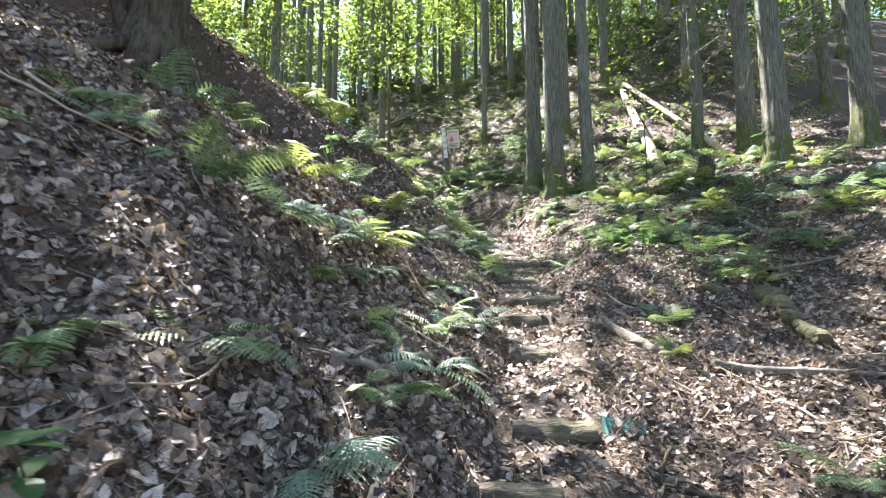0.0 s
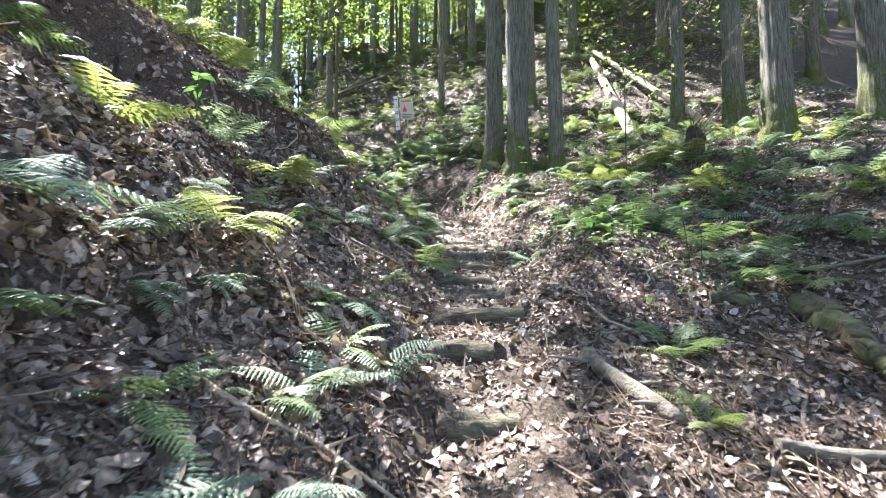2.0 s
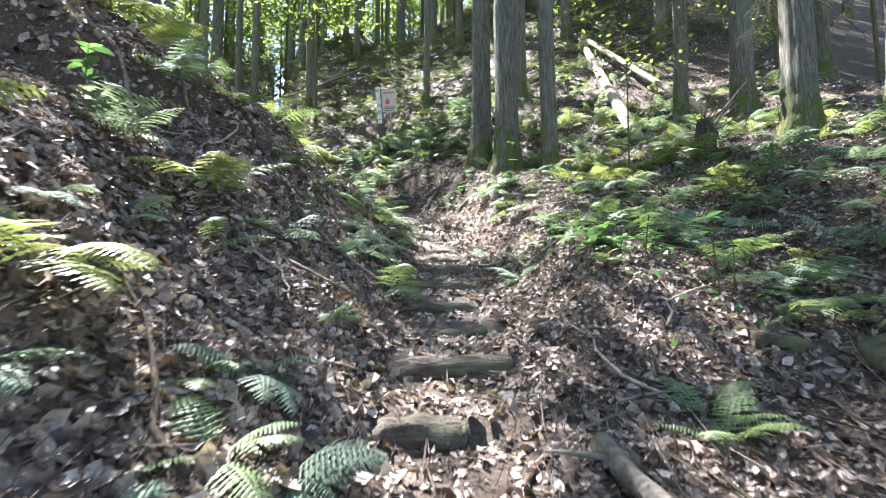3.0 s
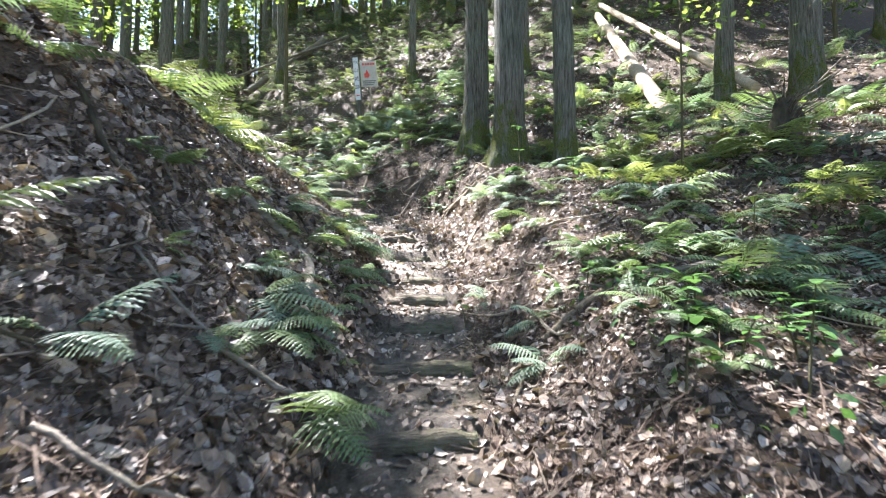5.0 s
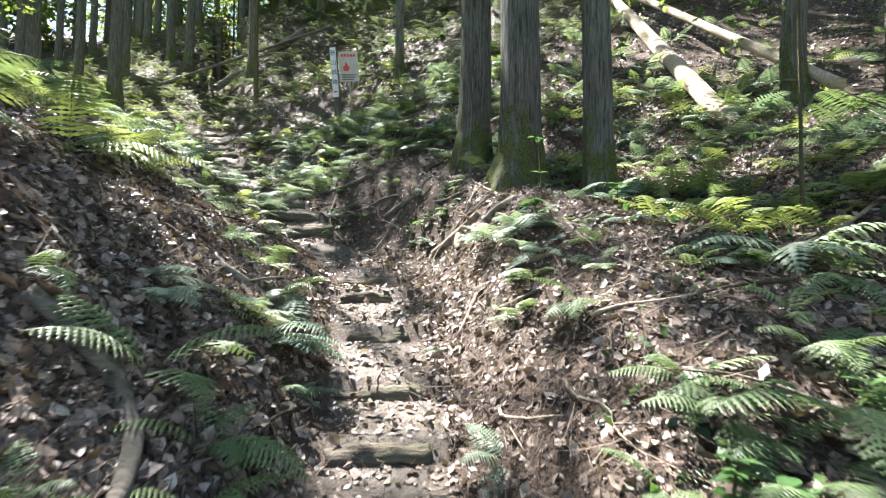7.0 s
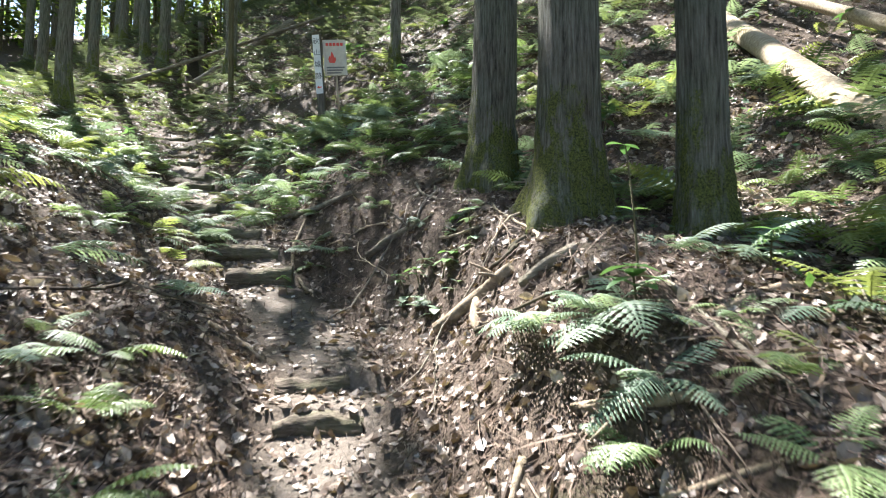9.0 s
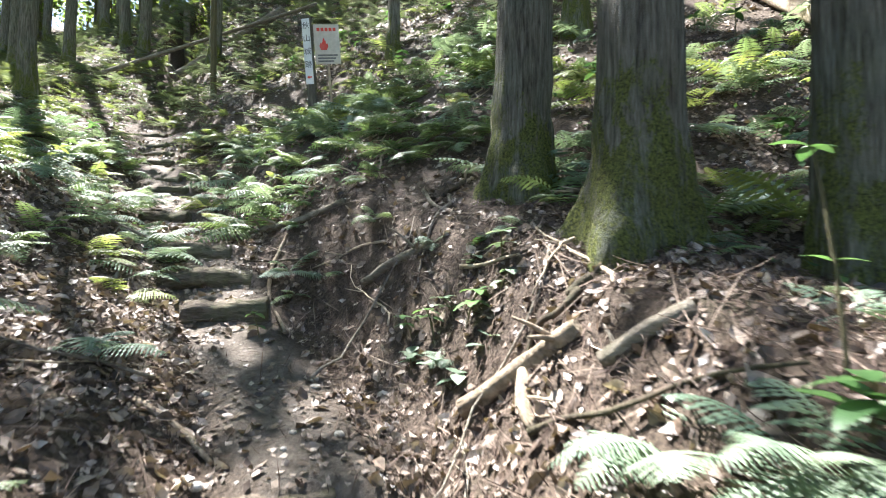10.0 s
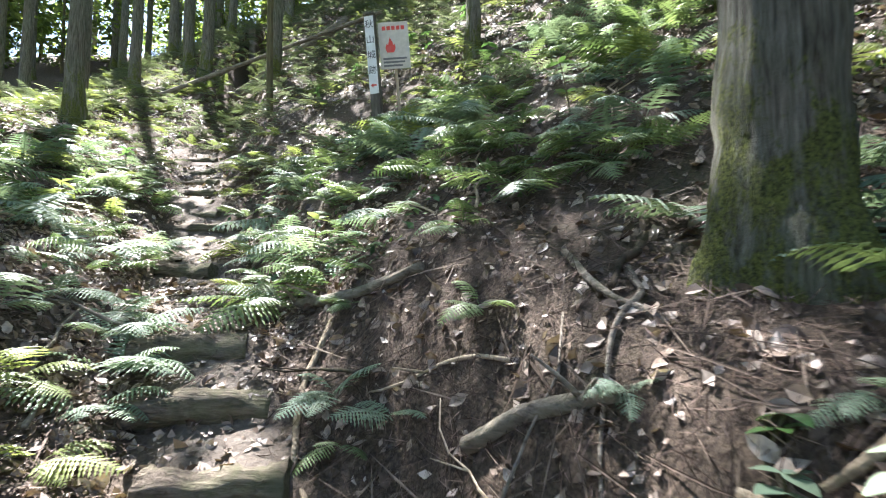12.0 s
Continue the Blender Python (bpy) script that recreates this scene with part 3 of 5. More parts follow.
FERNS_NEAR2 = [(-0.57, 4.34, 0.26, 1), (-0.15, 4.83, 0.28, 0), (0.04, 4.54, 0.38, 0), (-0.05, 4.13, 0.3, 1), (0.51, 7.0, 0.55, 0), (0.26, 7.38, 0.48, 0), (-0.47, 5.99, 0.34, 0), (2.09, 5.16, 0.38, 0), (1.83, 4.4, 0.28, 2), (-1.2, 6.43, 0.48, 1), (-0.94, 5.19, 0.3, 1), (-0.82, 5.73, 0.3, 1), (-0.18, 3.91, 0.24, 0), (0.26, 5.91, 0.24, 0), (2.77, 8.29, 0.7, 0), (3.13, 7.9, 0.68, 0), (3.23, 7.49, 0.58, 0), (2.41, 8.02, 0.56, 0), (3.25, 5.95, 0.45, 0), (3.66, 6.06, 0.45, 0), (3.59, 5.74, 0.42, 2)]
FERNS_BANK = [(0.17, 7.65, 0.55, 1), (0.14, 7.14, 0.36, 1), (0.4, 7.78, 0.32, 0), (0.55, 8.38, 0.32, 0), (0.59, 9.78, 0.36, 1), (-0.19, 8.74, 0.36, 0), (0.05, 9.17, 0.36, 1), (0.64, 7.69, 0.14, 2), (2.38, 8.39, 0.4, 0), (1.77, 7.61, 0.4, 1), (2.27, 7.45, 0.4, 0), (2.34, 7.24, 0.4, 0), (2.4, 7.1, 0.36, 0), (2.34, 6.85, 0.34, 0), (3.85, 8.7, 0.64, 1), (4.7, 9.56, 0.7, 2), (3.65, 10.92, 0.63, 2), (-0.51, 8.04, 0.3, 0), (-0.21, 7.37, 0.24, 0), (-0.59, 7.85, 0.26, 0)]
FERNS_BANK2 = [(-0.3, 8.4, 0.33, 0), (0.01, 9.3, 0.35, 1), (0.51, 8.6, 0.4, 0), (0.51, 9.65, 0.48, 1), (0.32, 9.64, 0.32, 1), (0.69, 9.4, 0.24, 1), (0.18, 8.1, 0.28, 0), (1.69, 8.95, 0.28, 1), (1.9, 8.19, 0.36, 1), (2.36, 8.6, 0.38, 0), (2.44, 8.24, 0.36, 0), (2.28, 9.46, 0.36, 0), (2.28, 10.52, 0.43, 1), (3.16, 9.51, 0.36, 1), (2.93, 8.62, 0.42, 0), (4.38, 9.68, 0.62, 2), (3.59, 10.04, 0.57, 2), (2.59, 7.76, 0.4, 0), (0.09, 7.9, 0.3, 1), (2.1, 8.3, 0.28, 0)]
FERNS_STEPS = [(-0.01, 10.76, 0.28, 0), (0.15, 10.92, 0.32, 0), (0.3, 10.45, 0.3, 0), (-0.05, 12.2, 0.38, 1), (-0.47, 13.89, 0.47, 1), (-1.5, 15.92, 0.6, 1), (0.42, 9.68, 0.28, 2), (2.06, 10.83, 0.4, 1), (2.22, 10.59, 0.32, 1), (2.25, 10.23, 0.32, 1), (2.14, 10.09, 0.28, 0), (2.81, 11.19, 0.34, 1), (-0.59, 14.11, 0.42, 1), (-0.38, 13.63, 0.42, 1), (-0.19, 15.4, 0.5, 0), (0.45, 14.53, 0.38, 1), (0.62, 13.76, 0.32, 1), (0.91, 13.53, 0.28, 1), (1.09, 16.43, 0.75, 1), (0.64, 17.24, 0.7, 1), (1.9, 14.64, 0.65, 0), (1.59, 14.84, 0.55, 0)]
FERNS_MID2 = [(2.20, 10.21, 0.50, 1), (3.18, 12.69, 0.50, 0), (3.46, 12.53, 0.50, 1), (3.10, 9.68, 0.60, 1), (3.59, 10.00, 0.60, 0), (3.54, 9.12, 0.70, 0), (4.52, 9.74, 0.70, 2), (4.24, 8.80, 0.70, 0), (4.50, 8.77, 0.70, 2), (4.11, 12.17, 0.60, 1), (4.43, 11.27, 0.60, 2), (-2.26, 17.91, 0.60, 2), (-5.28, 24.39, 0.80, 2), (-6.98, 27.55, 0.80, 2), (0.02, 10.44, 0.50, 1), (1.11, 15.01, 0.80, 0), (1.59, 14.36, 0.80, 0), (0.35, 15.61, 0.60, 0), (-0.58, 17.91, 0.70, 1), (-1.20, 18.50, 0.70, 2), (3.15, 8.29, 0.50, 0), (3.27, 8.01, 0.60, 0), (2.42, 7.90, 0.50, 0), (2.27, 7.21, 0.50, 0)]
FERNS_LATE = [(1.64, 12.14, 0.35, 1), (1.94, 10.98, 0.45, 1), (2.04, 10.57, 0.55, 1), (2.15, 10.81, 0.50, 0), (2.22, 10.26, 0.60, 0), (2.32, 10.02, 0.70, 0), (2.63, 10.35, 0.50, 0), (2.46, 9.74, 0.70, 0), (3.98, 10.84, 0.60, 2), (3.76, 11.01, 0.60, 2), (2.85, 11.92, 0.45, 1), (2.73, 11.04, 0.50, 0), (3.70, 12.28, 0.50, 1), (0.05, 10.68, 0.50, 0), (0.29, 10.63, 0.60, 0), (-0.01, 12.06, 0.50, 0), (0.46, 10.06, 0.60, 0), (0.32, 10.01, 0.60, 0), (0.44, 9.70, 0.60, 0), (0.63, 9.92, 0.50, 0), (-0.35, 13.59, 0.45, 1), (-0.91, 14.80, 0.50, 1), (-0.99, 13.04, 0.50, 0), (-1.14, 12.88, 0.50, 0), (-4.23, 18.52, 0.80, 1)]
FERNS_LATE2 = [(-2.73, 16.94, 0.80, 1), (-2.24, 16.60, 0.60, 2), (2.02, 9.90, 0.60, 0), (1.56, 10.19, 0.40, 1), (2.17, 9.95, 0.50, 0), (2.55, 10.02, 0.70, 0), (3.16, 10.31, 0.60, 0), (3.53, 10.27, 0.60, 0), (3.90, 11.53, 0.50, 0), (4.37, 11.32, 0.60, 2), (-16.08, 37.23, 0.90, 2), (-10.60, 29.74, 0.90, 2), (0.62, 14.15, 0.40, 0), (0.78, 18.25, 0.90, 1), (1.38, 15.36, 0.90, 0), (1.71, 14.61, 0.90, 0), (1.08, 15.01, 0.70, 0), (-0.06, 14.81, 0.50, 2), (1.43, 14.25, 0.50, 0), (-1.01, 18.44, 0.60, 1)]
FERNS_END = [(-0.57, 13.92, 0.50, 1), (-0.39, 13.58, 0.60, 1), (-0.79, 14.38, 0.50, 1), (-1.03, 14.26, 0.50, 1), (-1.17, 14.24, 0.50, 0), (-1.27, 15.01, 0.60, 0), (-1.42, 15.58, 0.50, 0), (-2.27, 15.99, 0.40, 2), (-2.37, 16.50, 0.60, 0), (-0.66, 13.53, 0.50, 2), (-0.37, 13.29, 0.40, 2), (-0.97, 17.11, 0.50, 1), (-0.14, 15.17, 0.60, 0), (-0.07, 14.54, 0.40, 2), (0.63, 13.79, 0.40, 0), (1.01, 13.45, 0.40, 0), (0.68, 13.56, 0.40, 0), (0.90, 13.44, 0.40, 0), (1.27, 13.54, 0.45, 0), (1.36, 13.56, 0.40, 0), (0.57, 14.41, 0.50, 2), (1.22, 14.24, 0.50, 0), (1.31, 14.68, 0.60, 0), (0.46, 18.24, 0.90, 1)]
FERNS_END2 = [(1.40, 15.59, 0.90, 1), (0.77, 16.10, 0.80, 0), (1.13, 15.06, 0.70, 0), (1.87, 14.63, 0.80, 2), (2.05, 14.37, 0.80, 0), (1.69, 14.61, 0.70, 2), (2.32, 14.30, 0.70, 0), (2.22, 15.06, 0.70, 2), (2.03, 14.95, 0.60, 1), (2.32, 17.40, 0.70, 1), (1.64, 12.87, 0.45, 1), (1.73, 12.75, 0.45, 1), (2.04, 12.47, 0.50, 1), (-1.59, 18.77, 0.70, 1), (-0.85, 18.15, 0.70, 0), (-0.77, 18.38, 0.60, 2), (-0.32, 18.42, 0.60, 1), (-1.34, 19.22, 0.60, 2), (-2.58, 19.95, 0.60, 1), (-2.88, 17.14, 0.70, 0), (-4.39, 18.61, 0.80, 1), (-3.84, 17.37, 0.80, 1), (0.88, 19.15, 0.70, 2), (1.21, 18.49, 0.70, 1)]
taken = []
for patch in (FERNS_NEAR, FERNS_NEAR2, FERNS_BANK, FERNS_BANK2, FERNS_STEPS):
    for x, y, size, hue in patch:
        taken.append((x, y))
        fern(x, y, size * (0.6 if 11.1 < y < 12.9 and x > 1.4 else 0.9 if x > 1.4 and 6.6 < y < 8.8 else 1.3 if y < 4.2 and x < 0 else 1.05), hue, len(taken), True)
for patch in (FERNS_MID2, FERNS_LATE, FERNS_LATE2, FERNS_END, FERNS_END2):
    for x, y, size, hue in patch:
        if all((x - a) ** 2 + (y - b) ** 2 > 0.04 for a, b in taken) and abs(x - trail_x(y)) > 0.36:
            taken.append((x, y))
            fern(x, y, size * (0.45 if 9.5 < y < 12.9 and 1.4 < x < 2.7 else 0.85 if 13 < y < 15 and x < 0 else 0.6 if 9 < y < 14.2 else 0.72), hue, len(taken), y < 16)
for x, y, size, hue in ((-2.1, 8.6, 0.9, 2), (-2.4, 8.9, 0.8, 2), (-1.6, 8.8, 0.7, 0), (-1.3, 9.6, 0.8, 2), (-1.0, 10.4, 0.8, 2), (-1.7, 10.2, 0.8, 2), (-1.2, 11.2, 0.7, 1), (-2.6, 9.6, 0.9, 2), (-1.9, 9.4, 0.8, 2), (-0.9, 11.0, 0.7, 2), (-0.6, 11.8, 0.6, 1), (-2.2, 11.4, 0.9, 2), (-1.5, 12.2, 0.8, 2)):
    taken.append((x, y))
    fern(x, y, size, hue, len(taken))
rnd = np.random.RandomState(31)
while len(taken) < 400:
    x, y = rnd.uniform(1.9, 6.5), rnd.uniform(6.2, 14.5)
    pick = rnd.rand()
    if pick < 0.35:
        x, y = rnd.uniform(-0.5, 3.5), rnd.uniform(14.2, 17.5)
    elif pick < 0.65:
        x, y = rnd.uniform(-4, -0.7), rnd.uniform(13.2, 18.5)
    elif pick < 0.7:
        x, y = rnd.uniform(-3.0, 0.3), rnd.uniform(2.0, 9.0)
    if 1.2 < x < 3.0 and y < 9.4 or 1.2 < x < 2.6 and y < 12.6:
        continue
    if abs(x - trail_x(y)) > 0.5 and all((x - a) ** 2 + (y - b) ** 2 > 0.08 for a, b in taken):
        taken.append((x, y))
        fern(x, y, rnd.uniform(0.36, 0.68), int(rnd.choice([0, 0, 1, 1, 2])), len(taken), y < 15 and abs(x - trail_x(y)) < 1.6)


def far_ferns(count, seed, mat, tone):
    """The fern cover of the far slope, too many to count, as one mesh of small fronds."""
    r = np.random.RandomState(seed)
    V, F = [], []
    cx, cy = r.uniform(-13, 11, count), 16.2 + 17 * r.rand(count) ** 0.8
    cz = land(cx, cy)
    pairs = 9
    for x, y, z in zip(cx, cy, cz):
        if abs(x - float(trail_x(y))) < 0.55 and y < 20.8 or math.sin(1.1 * x + tone) + math.sin(0.9 * y + 2 * tone) < -0.8:
            continue
        size = r.uniform(0.32, 0.6)
        for q in range(r.randint(4, 7)):
            a = r.rand() * 6.283
            c, s_ = math.cos(a), math.sin(a)
            rise, droop = r.uniform(0.35, 0.8), r.uniform(0.4, 0.8)
            for i in range(pairs):
                u = 0.15 + 0.85 * i / (pairs - 1)
                ln, st = 0.3 * (1.05 - u) ** 0.8 * min(1, 3 * u), 0.85 / pairs
                px, pz = u, rise * u - droop * u * u
                k = len(V)
                for lx, ly, lz in ((px - st * 0.4, 0, pz), (px + st * 0.5, 0, pz), (px + 0.35 * ln, ln, pz - 0.2 * ln), (px + 0.35 * ln, -ln, pz - 0.2 * ln)):
                    V.append((x + size * (lx * c - ly * s_), y + size * (lx * s_ + ly * c), z + size * lz))
                F += [(k, k + 1, k + 2), (k, k + 3, k + 1)]
    return tagged(new("fern_cover", np_mesh("fern_cover", V, F, mat)), "dense cover of ferns on the far slope", "ferns", kind="stuff")


def fern_thicket(name, count, seed, mesh_list, area, label):
    """Undergrowth of many overlapping fronds as one mesh."""
    r = np.random.RandomState(seed)
    V, F, base = [], [], 0
    data = []
    for me in mesh_list:
        co = np.empty(len(me.vertices) * 3)
        me.vertices.foreach_get("co", co)
        data.append((co.reshape(-1, 3), [tuple(p.vertices) for p in me.polygons]))
    x0, x1, y0, y1 = area
    while count > 0:
        x, y = r.uniform(x0, x1), r.uniform(y0, y1)
        if 1.2 < x < 3.0 and y < 9.4 or 1.2 < x < 2.6 and y < 12.6 and r.rand() < 0.85:
            continue
        if abs(x - float(trail_x(y))) < 0.75 and y < 20.8 or math.sin(2.3 * x + seed) + math.sin(1.9 * y + 2 * seed) < -0.7:
            continue
        z = ground_at(x, y)
        size = r.uniform(0.22, 0.55)
        a0 = r.rand() * 6.283
        for q in range(r.randint(3, 6)):
            count -= 1
            co, faces = data[r.randint(len(data))]
            m = Matrix.Translation((x, y, z)) @ pose(0, 0, 0, 0, 0, math.degrees(a0) + 75 * q) @ pose(0, 0, 0, r.uniform(-20, 20), r.uniform(-25, 10), 0) @ Matrix.Scale(size * r.uniform(0.7, 1.1), 4)
            M = np.array(m)
            V.append(co @ M[:3, :3].T + M[:3, 3])
            F += [tuple(i + base for i in f) for f in faces]
            base += len(co)
    me = bpy.data.meshes.new(name)
    me.from_pydata(np.concatenate(V).tolist(), [], F)
    me.materials.append(mesh_list[0].materials[0])
    me.update()
    return tagged(new(name, me), label, "ferns", kind="stuff")


fern_thicket("fern_thicket", 150, 5, FRONDS[(0, 0)], (1.9, 5.5, 6.0, 12.5), "thicket of dark green ferns on the shady bank")
fern_thicket("fern_thicket", 120, 6, FRONDS[(1, 0)], (2.0, 6.0, 6.2, 13.5), "thicket of blue-green ferns on the bank")
fern_thicket("fern_thicket", 110, 7, FRONDS[(2, 0)], (2.4, 7.0, 8.0, 14.0), "sunlit yellow-green ferns below the cedars")
fern_thicket("fern_thicket", 220, 8, FRONDS[(1, 0)], (-4.0, 4.0, 14.2, 18.5), "blue-green ferns on the steep slope")
fern_thicket("fern_thicket", 200, 9, FRONDS[(0, 0)], (-4.0, 4.0, 14.2, 18.5), "dark green ferns on the steep slope")
fern_thicket("fern_thicket", 200, 10, FRONDS[(0, 0)], (3.2, 9.5, 12.5, 18.5), "dark green ferns scattered below the upper cedars")
fern_thicket("fern_thicket", 120, 11, FRONDS[(1, 0)], (3.2, 9.5, 11.5, 17.5), "blue-green ferns scattered below the upper cedars")
fern_thicket("fern_thicket", 330, 12, FRONDS[(2, 0)], (-8.5, -2.6, 18.5, 25.0), "sunlit yellow-green ferns at the top of the steps")
fern_thicket("fern_thicket", 150, 13, FRONDS[(0, 0)], (-4.2, -0.9, 10.0, 17.5), "dark green ferns crowding the bank above the steps")
fern_thicket("fern_thicket", 120, 14, FRONDS[(1, 0)], (-4.2, -0.9, 10.0, 17.5), "blue-green ferns crowding the bank above the steps")

FERN_FAR = [island_material("far_fern_%s" % n, [(0, a), (1, b)], 0.38, 0.6, 0.35) for n, a, b in (("green", (0.08, 0.11, 0.07), (0.14, 0.18, 0.115)), ("yellow", (0.16, 0.2, 0.09), (0.25, 0.29, 0.13)), ("blue", (0.12, 0.15, 0.13), (0.22, 0.25, 0.22)))]
far_ferns(2000, 91, FERN_FAR[0], 0.0)
far_ferns(800, 92, FERN_FAR[1], 1.7)
far_ferns(1800, 93, FERN_FAR[2], 3.1)


# ---- broad-leaved saplings ----
def leaf_mesh(name, mat, wide, seed):
    V, F = [], []
    n = 7
    for j in range(n + 1):
        v = j / n
        h = wide * math.sin(math.pi * min(1, v * 0.96 + 0.02)) ** 0.8 * (1.15 - 0.5 * v)
        z = 0.10 * v - 0.28 * v * v
        V += [(v, h, z + 0.12 * h), (v, 0, z), (v, -h, z + 0.12 * h)]
        if j:
            a = 3 * j
            F += [(a - 3, a - 2, a + 1, a), (a - 2, a - 1, a + 2, a + 1)]
    return np_mesh(name, V, F, mat, True)


LEAVES = [leaf_mesh("leaf", PLANT, 0.26, 0), leaf_mesh("leaf", PLANT, 0.34, 1)]
YELLOW_LEAVES = [leaf_mesh("leaf", FERN_YELLOW, 0.24, 0)]


def sapling(x, y, height, leaf, count, seed, label, kinds=LEAVES):
    r = np.random.RandomState(seed)
    t = thing("sapling", x, y, None, label, "seedling", "young plants on the forest floor")
    lx, ly = r.uniform(-0.08, 0.08, 2)
    part_of(t, "stem", tube_mesh("stem", STEM, [(0, 0, -0.05), (lx * 0.4, ly * 0.3, height * 0.5), (lx, ly, height)], [0.006, 0.005, 0.003], segs=6, rows=7))
    for k in range(count):
        u = 1 - 0.5 * (k // 4) / max(1, count // 4)
        a = k * 137 + r.uniform(-20, 20)
        m = Matrix.Translation((lx * u, ly * u, height * u)) @ pose(0, 0, 0, 0, r.uniform(-25, 15), a) @ Matrix.Scale(leaf * r.uniform(0.7, 1.1), 4)
        part_of(t, "leaf", kinds[k % len(kinds)], m=m)
    return t


sapling(-1.35, 6.15, 0.42, 0.16, 9, 1, "pale-leaved sapling on a thin stem on the bank")
sapling(-1.09, 1.5, 0.18, 0.16, 7, 2, "low plant with broad green leaves on the bank")
sapling(-1.35, 1.75, 0.15, 0.14, 6, 3, "low plant with broad green leaves on the bank")
sapling(1.8, 12.5, 0.14, 0.1, 8, 4, "low plant with rounded leaves beside a cedar")
sapling(1.6, 12.35, 0.16, 0.11, 8, 5, "low plant with rounded leaves beside a cedar")
sapling(1.72, 12.15, 0.2, 0.12, 9, 6, "low plant with rounded leaves in the sun")
sapling(1.5, 12.5, 0.14, 0.09, 8, 7, "low plant with rounded leaves in the sun")
sapling(2.95, 6.25, 0.4, 0.22, 3, 8, "upright yellowing plant on the bank", YELLOW_LEAVES)
sapling(-2.3, 16.1, 0.35, 0.2, 8, 9, "bright yellow-green sapling beside the trail", YELLOW_LEAVES)
sapling(0.2, 15.0, 0.3, 0.16, 7, 10, "yellow-green sapling on the slope", YELLOW_LEAVES)
sapling(1.45, 8.55, 0.12, 0.1, 4, 11, "small yellow-green seedling at the trail edge", YELLOW_LEAVES)
sapling(0.55, 13.05, 0.15, 0.1, 6, 12, "small leafy seedling beside a log step")
# paler than the other saplings: the sun on these leaves is in their colour
SUNLIT_ROUND_LEAVES = [leaf_mesh("leaf", FERN_BLUE, 0.42, 2), leaf_mesh("leaf", FERN_BLUE, 0.36, 3)]
for k, (x, y) in enumerate(((1.62, 12.02), (1.75, 11.95), (1.88, 12.1), (1.55, 12.2), (1.7, 12.3), (1.95, 12.28), (1.82, 12.42), (1.48, 12.36))):
    sapling(x, y, 0.07 + 0.02 * (k % 3), 0.085 + 0.012 * (k % 2), 7, 140 + k, "low plant with rounded leaves beside a cedar foot, sunlight in their pale colour", SUNLIT_ROUND_LEAVES)
for k in range(26):
    r = np.random.RandomState(700 + k)
    sapling(r.uniform(2.15, 3.5), r.uniform(6.1, 8.5), r.uniform(0.08, 0.22), r.uniform(0.07, 0.11), r.randint(8, 14), 240 + k, "low herb with dark green toothed leaves on the shady bank")
for k in range(46):
    r = np.random.RandomState(500 + k)
    x, y = r.uniform(1.9, 7.5), r.uniform(6.2, 15)
    if k % 3 == 0:
        x, y = r.uniform(-4, 4), r.uniform(14.5, 22)
    if abs(x - trail_x(y)) > 0.6:
        sapling(x, y, r.uniform(0.15, 0.6), r.uniform(0.09, 0.16), r.randint(6, 14), 40 + k, "leafy green seedling among the ferns", YELLOW_LEAVES if k % 4 == 0 else LEAVES)


# ---- young broad-leaved trees of the understorey ----
def leafy_crown(name, height, base, spread, clumps, per, leaf, seed, mat):
    r = np.random.RandomState(seed)
    V, F = [], []
    for _ in range(clumps):
        u = r.rand()
        rad = spread * math.sin(math.pi * min(0.98, 0.15 + 0.8 * u)) * r.rand() ** 0.5
        a = r.rand() * 6.283
        c = np.array([rad * math.cos(a), rad * math.sin(a), base + (height - base) * u])
        for _ in range(per):
            p = c + r.normal(0, 1, 3) * (0.32, 0.32, 0.12)
            d = r.normal(0, 1, 3) * (1, 1, 0.4) + np.array([0, 0, -0.25])
            d /= np.linalg.norm(d)
            q = np.cross(d, (0, 0, 1) + r.normal(0, 0.4, 3))
            q /= np.linalg.norm(q)
            s = leaf * r.uniform(0.7, 1.3)
            k = len(V)
            V += [p, p + d * s * 0.5 + q * s * 0.26, p + d * s, p + d * s * 0.5 - q * s * 0.26]
            F.append((k, k + 1, k + 2, k + 3))
    return np_mesh(name, V, F, mat)


def limb_mesh(height, base, spread, seed):
    r = np.random.RandomState(seed)
    V, F = [], []
    pieces = [([(0, 0, -0.3), (0.1, 0.05, height * 0.35), (0.0, -0.1, height * 0.7), (0.1, 0, height)], [0.07, 0.055, 0.035, 0.012])]
    for _ in range(9):
        h = r.uniform(base * 0.8, height * 0.9)
        a = r.rand() * 6.283
        L = spread * r.uniform(0.6, 1.0)
        pieces.append(([(0, 0, h), (L * 0.5 * math.cos(a), L * 0.5 * math.sin(a), h + L * 0.25), (L * math.cos(a), L * math.sin(a), h + L * 0.35)], [0.025, 0.016, 0.006]))
    for pts, rad in pieces:
        v, f = tube(pts, rad, segs=6, rows=8, rough=0.05, seed=seed)
        k = len(V)
        V += v.tolist()
        F += [tuple(i + k for i in q) for q in f]
    me = bpy.data.meshes.new("trunk")
    me.from_pydata(V, [], F)
    me.materials.append(STEM)
    return me


YOUNG = [(leafy_crown("crown", 6.0, 1.2, 1.9, 150, 16, 0.15, 70 + k, BROAD), limb_mesh(6.0, 1.2, 1.7, 80 + k)) for k in range(3)]
TALL_YOUNG = [(leafy_crown("crown", 9.0, 0.6, 2.6, 150, 14, 0.3, 75 + k, BROAD), limb_mesh(9.0, 2.4, 2.1, 85 + k)) for k in range(2)]


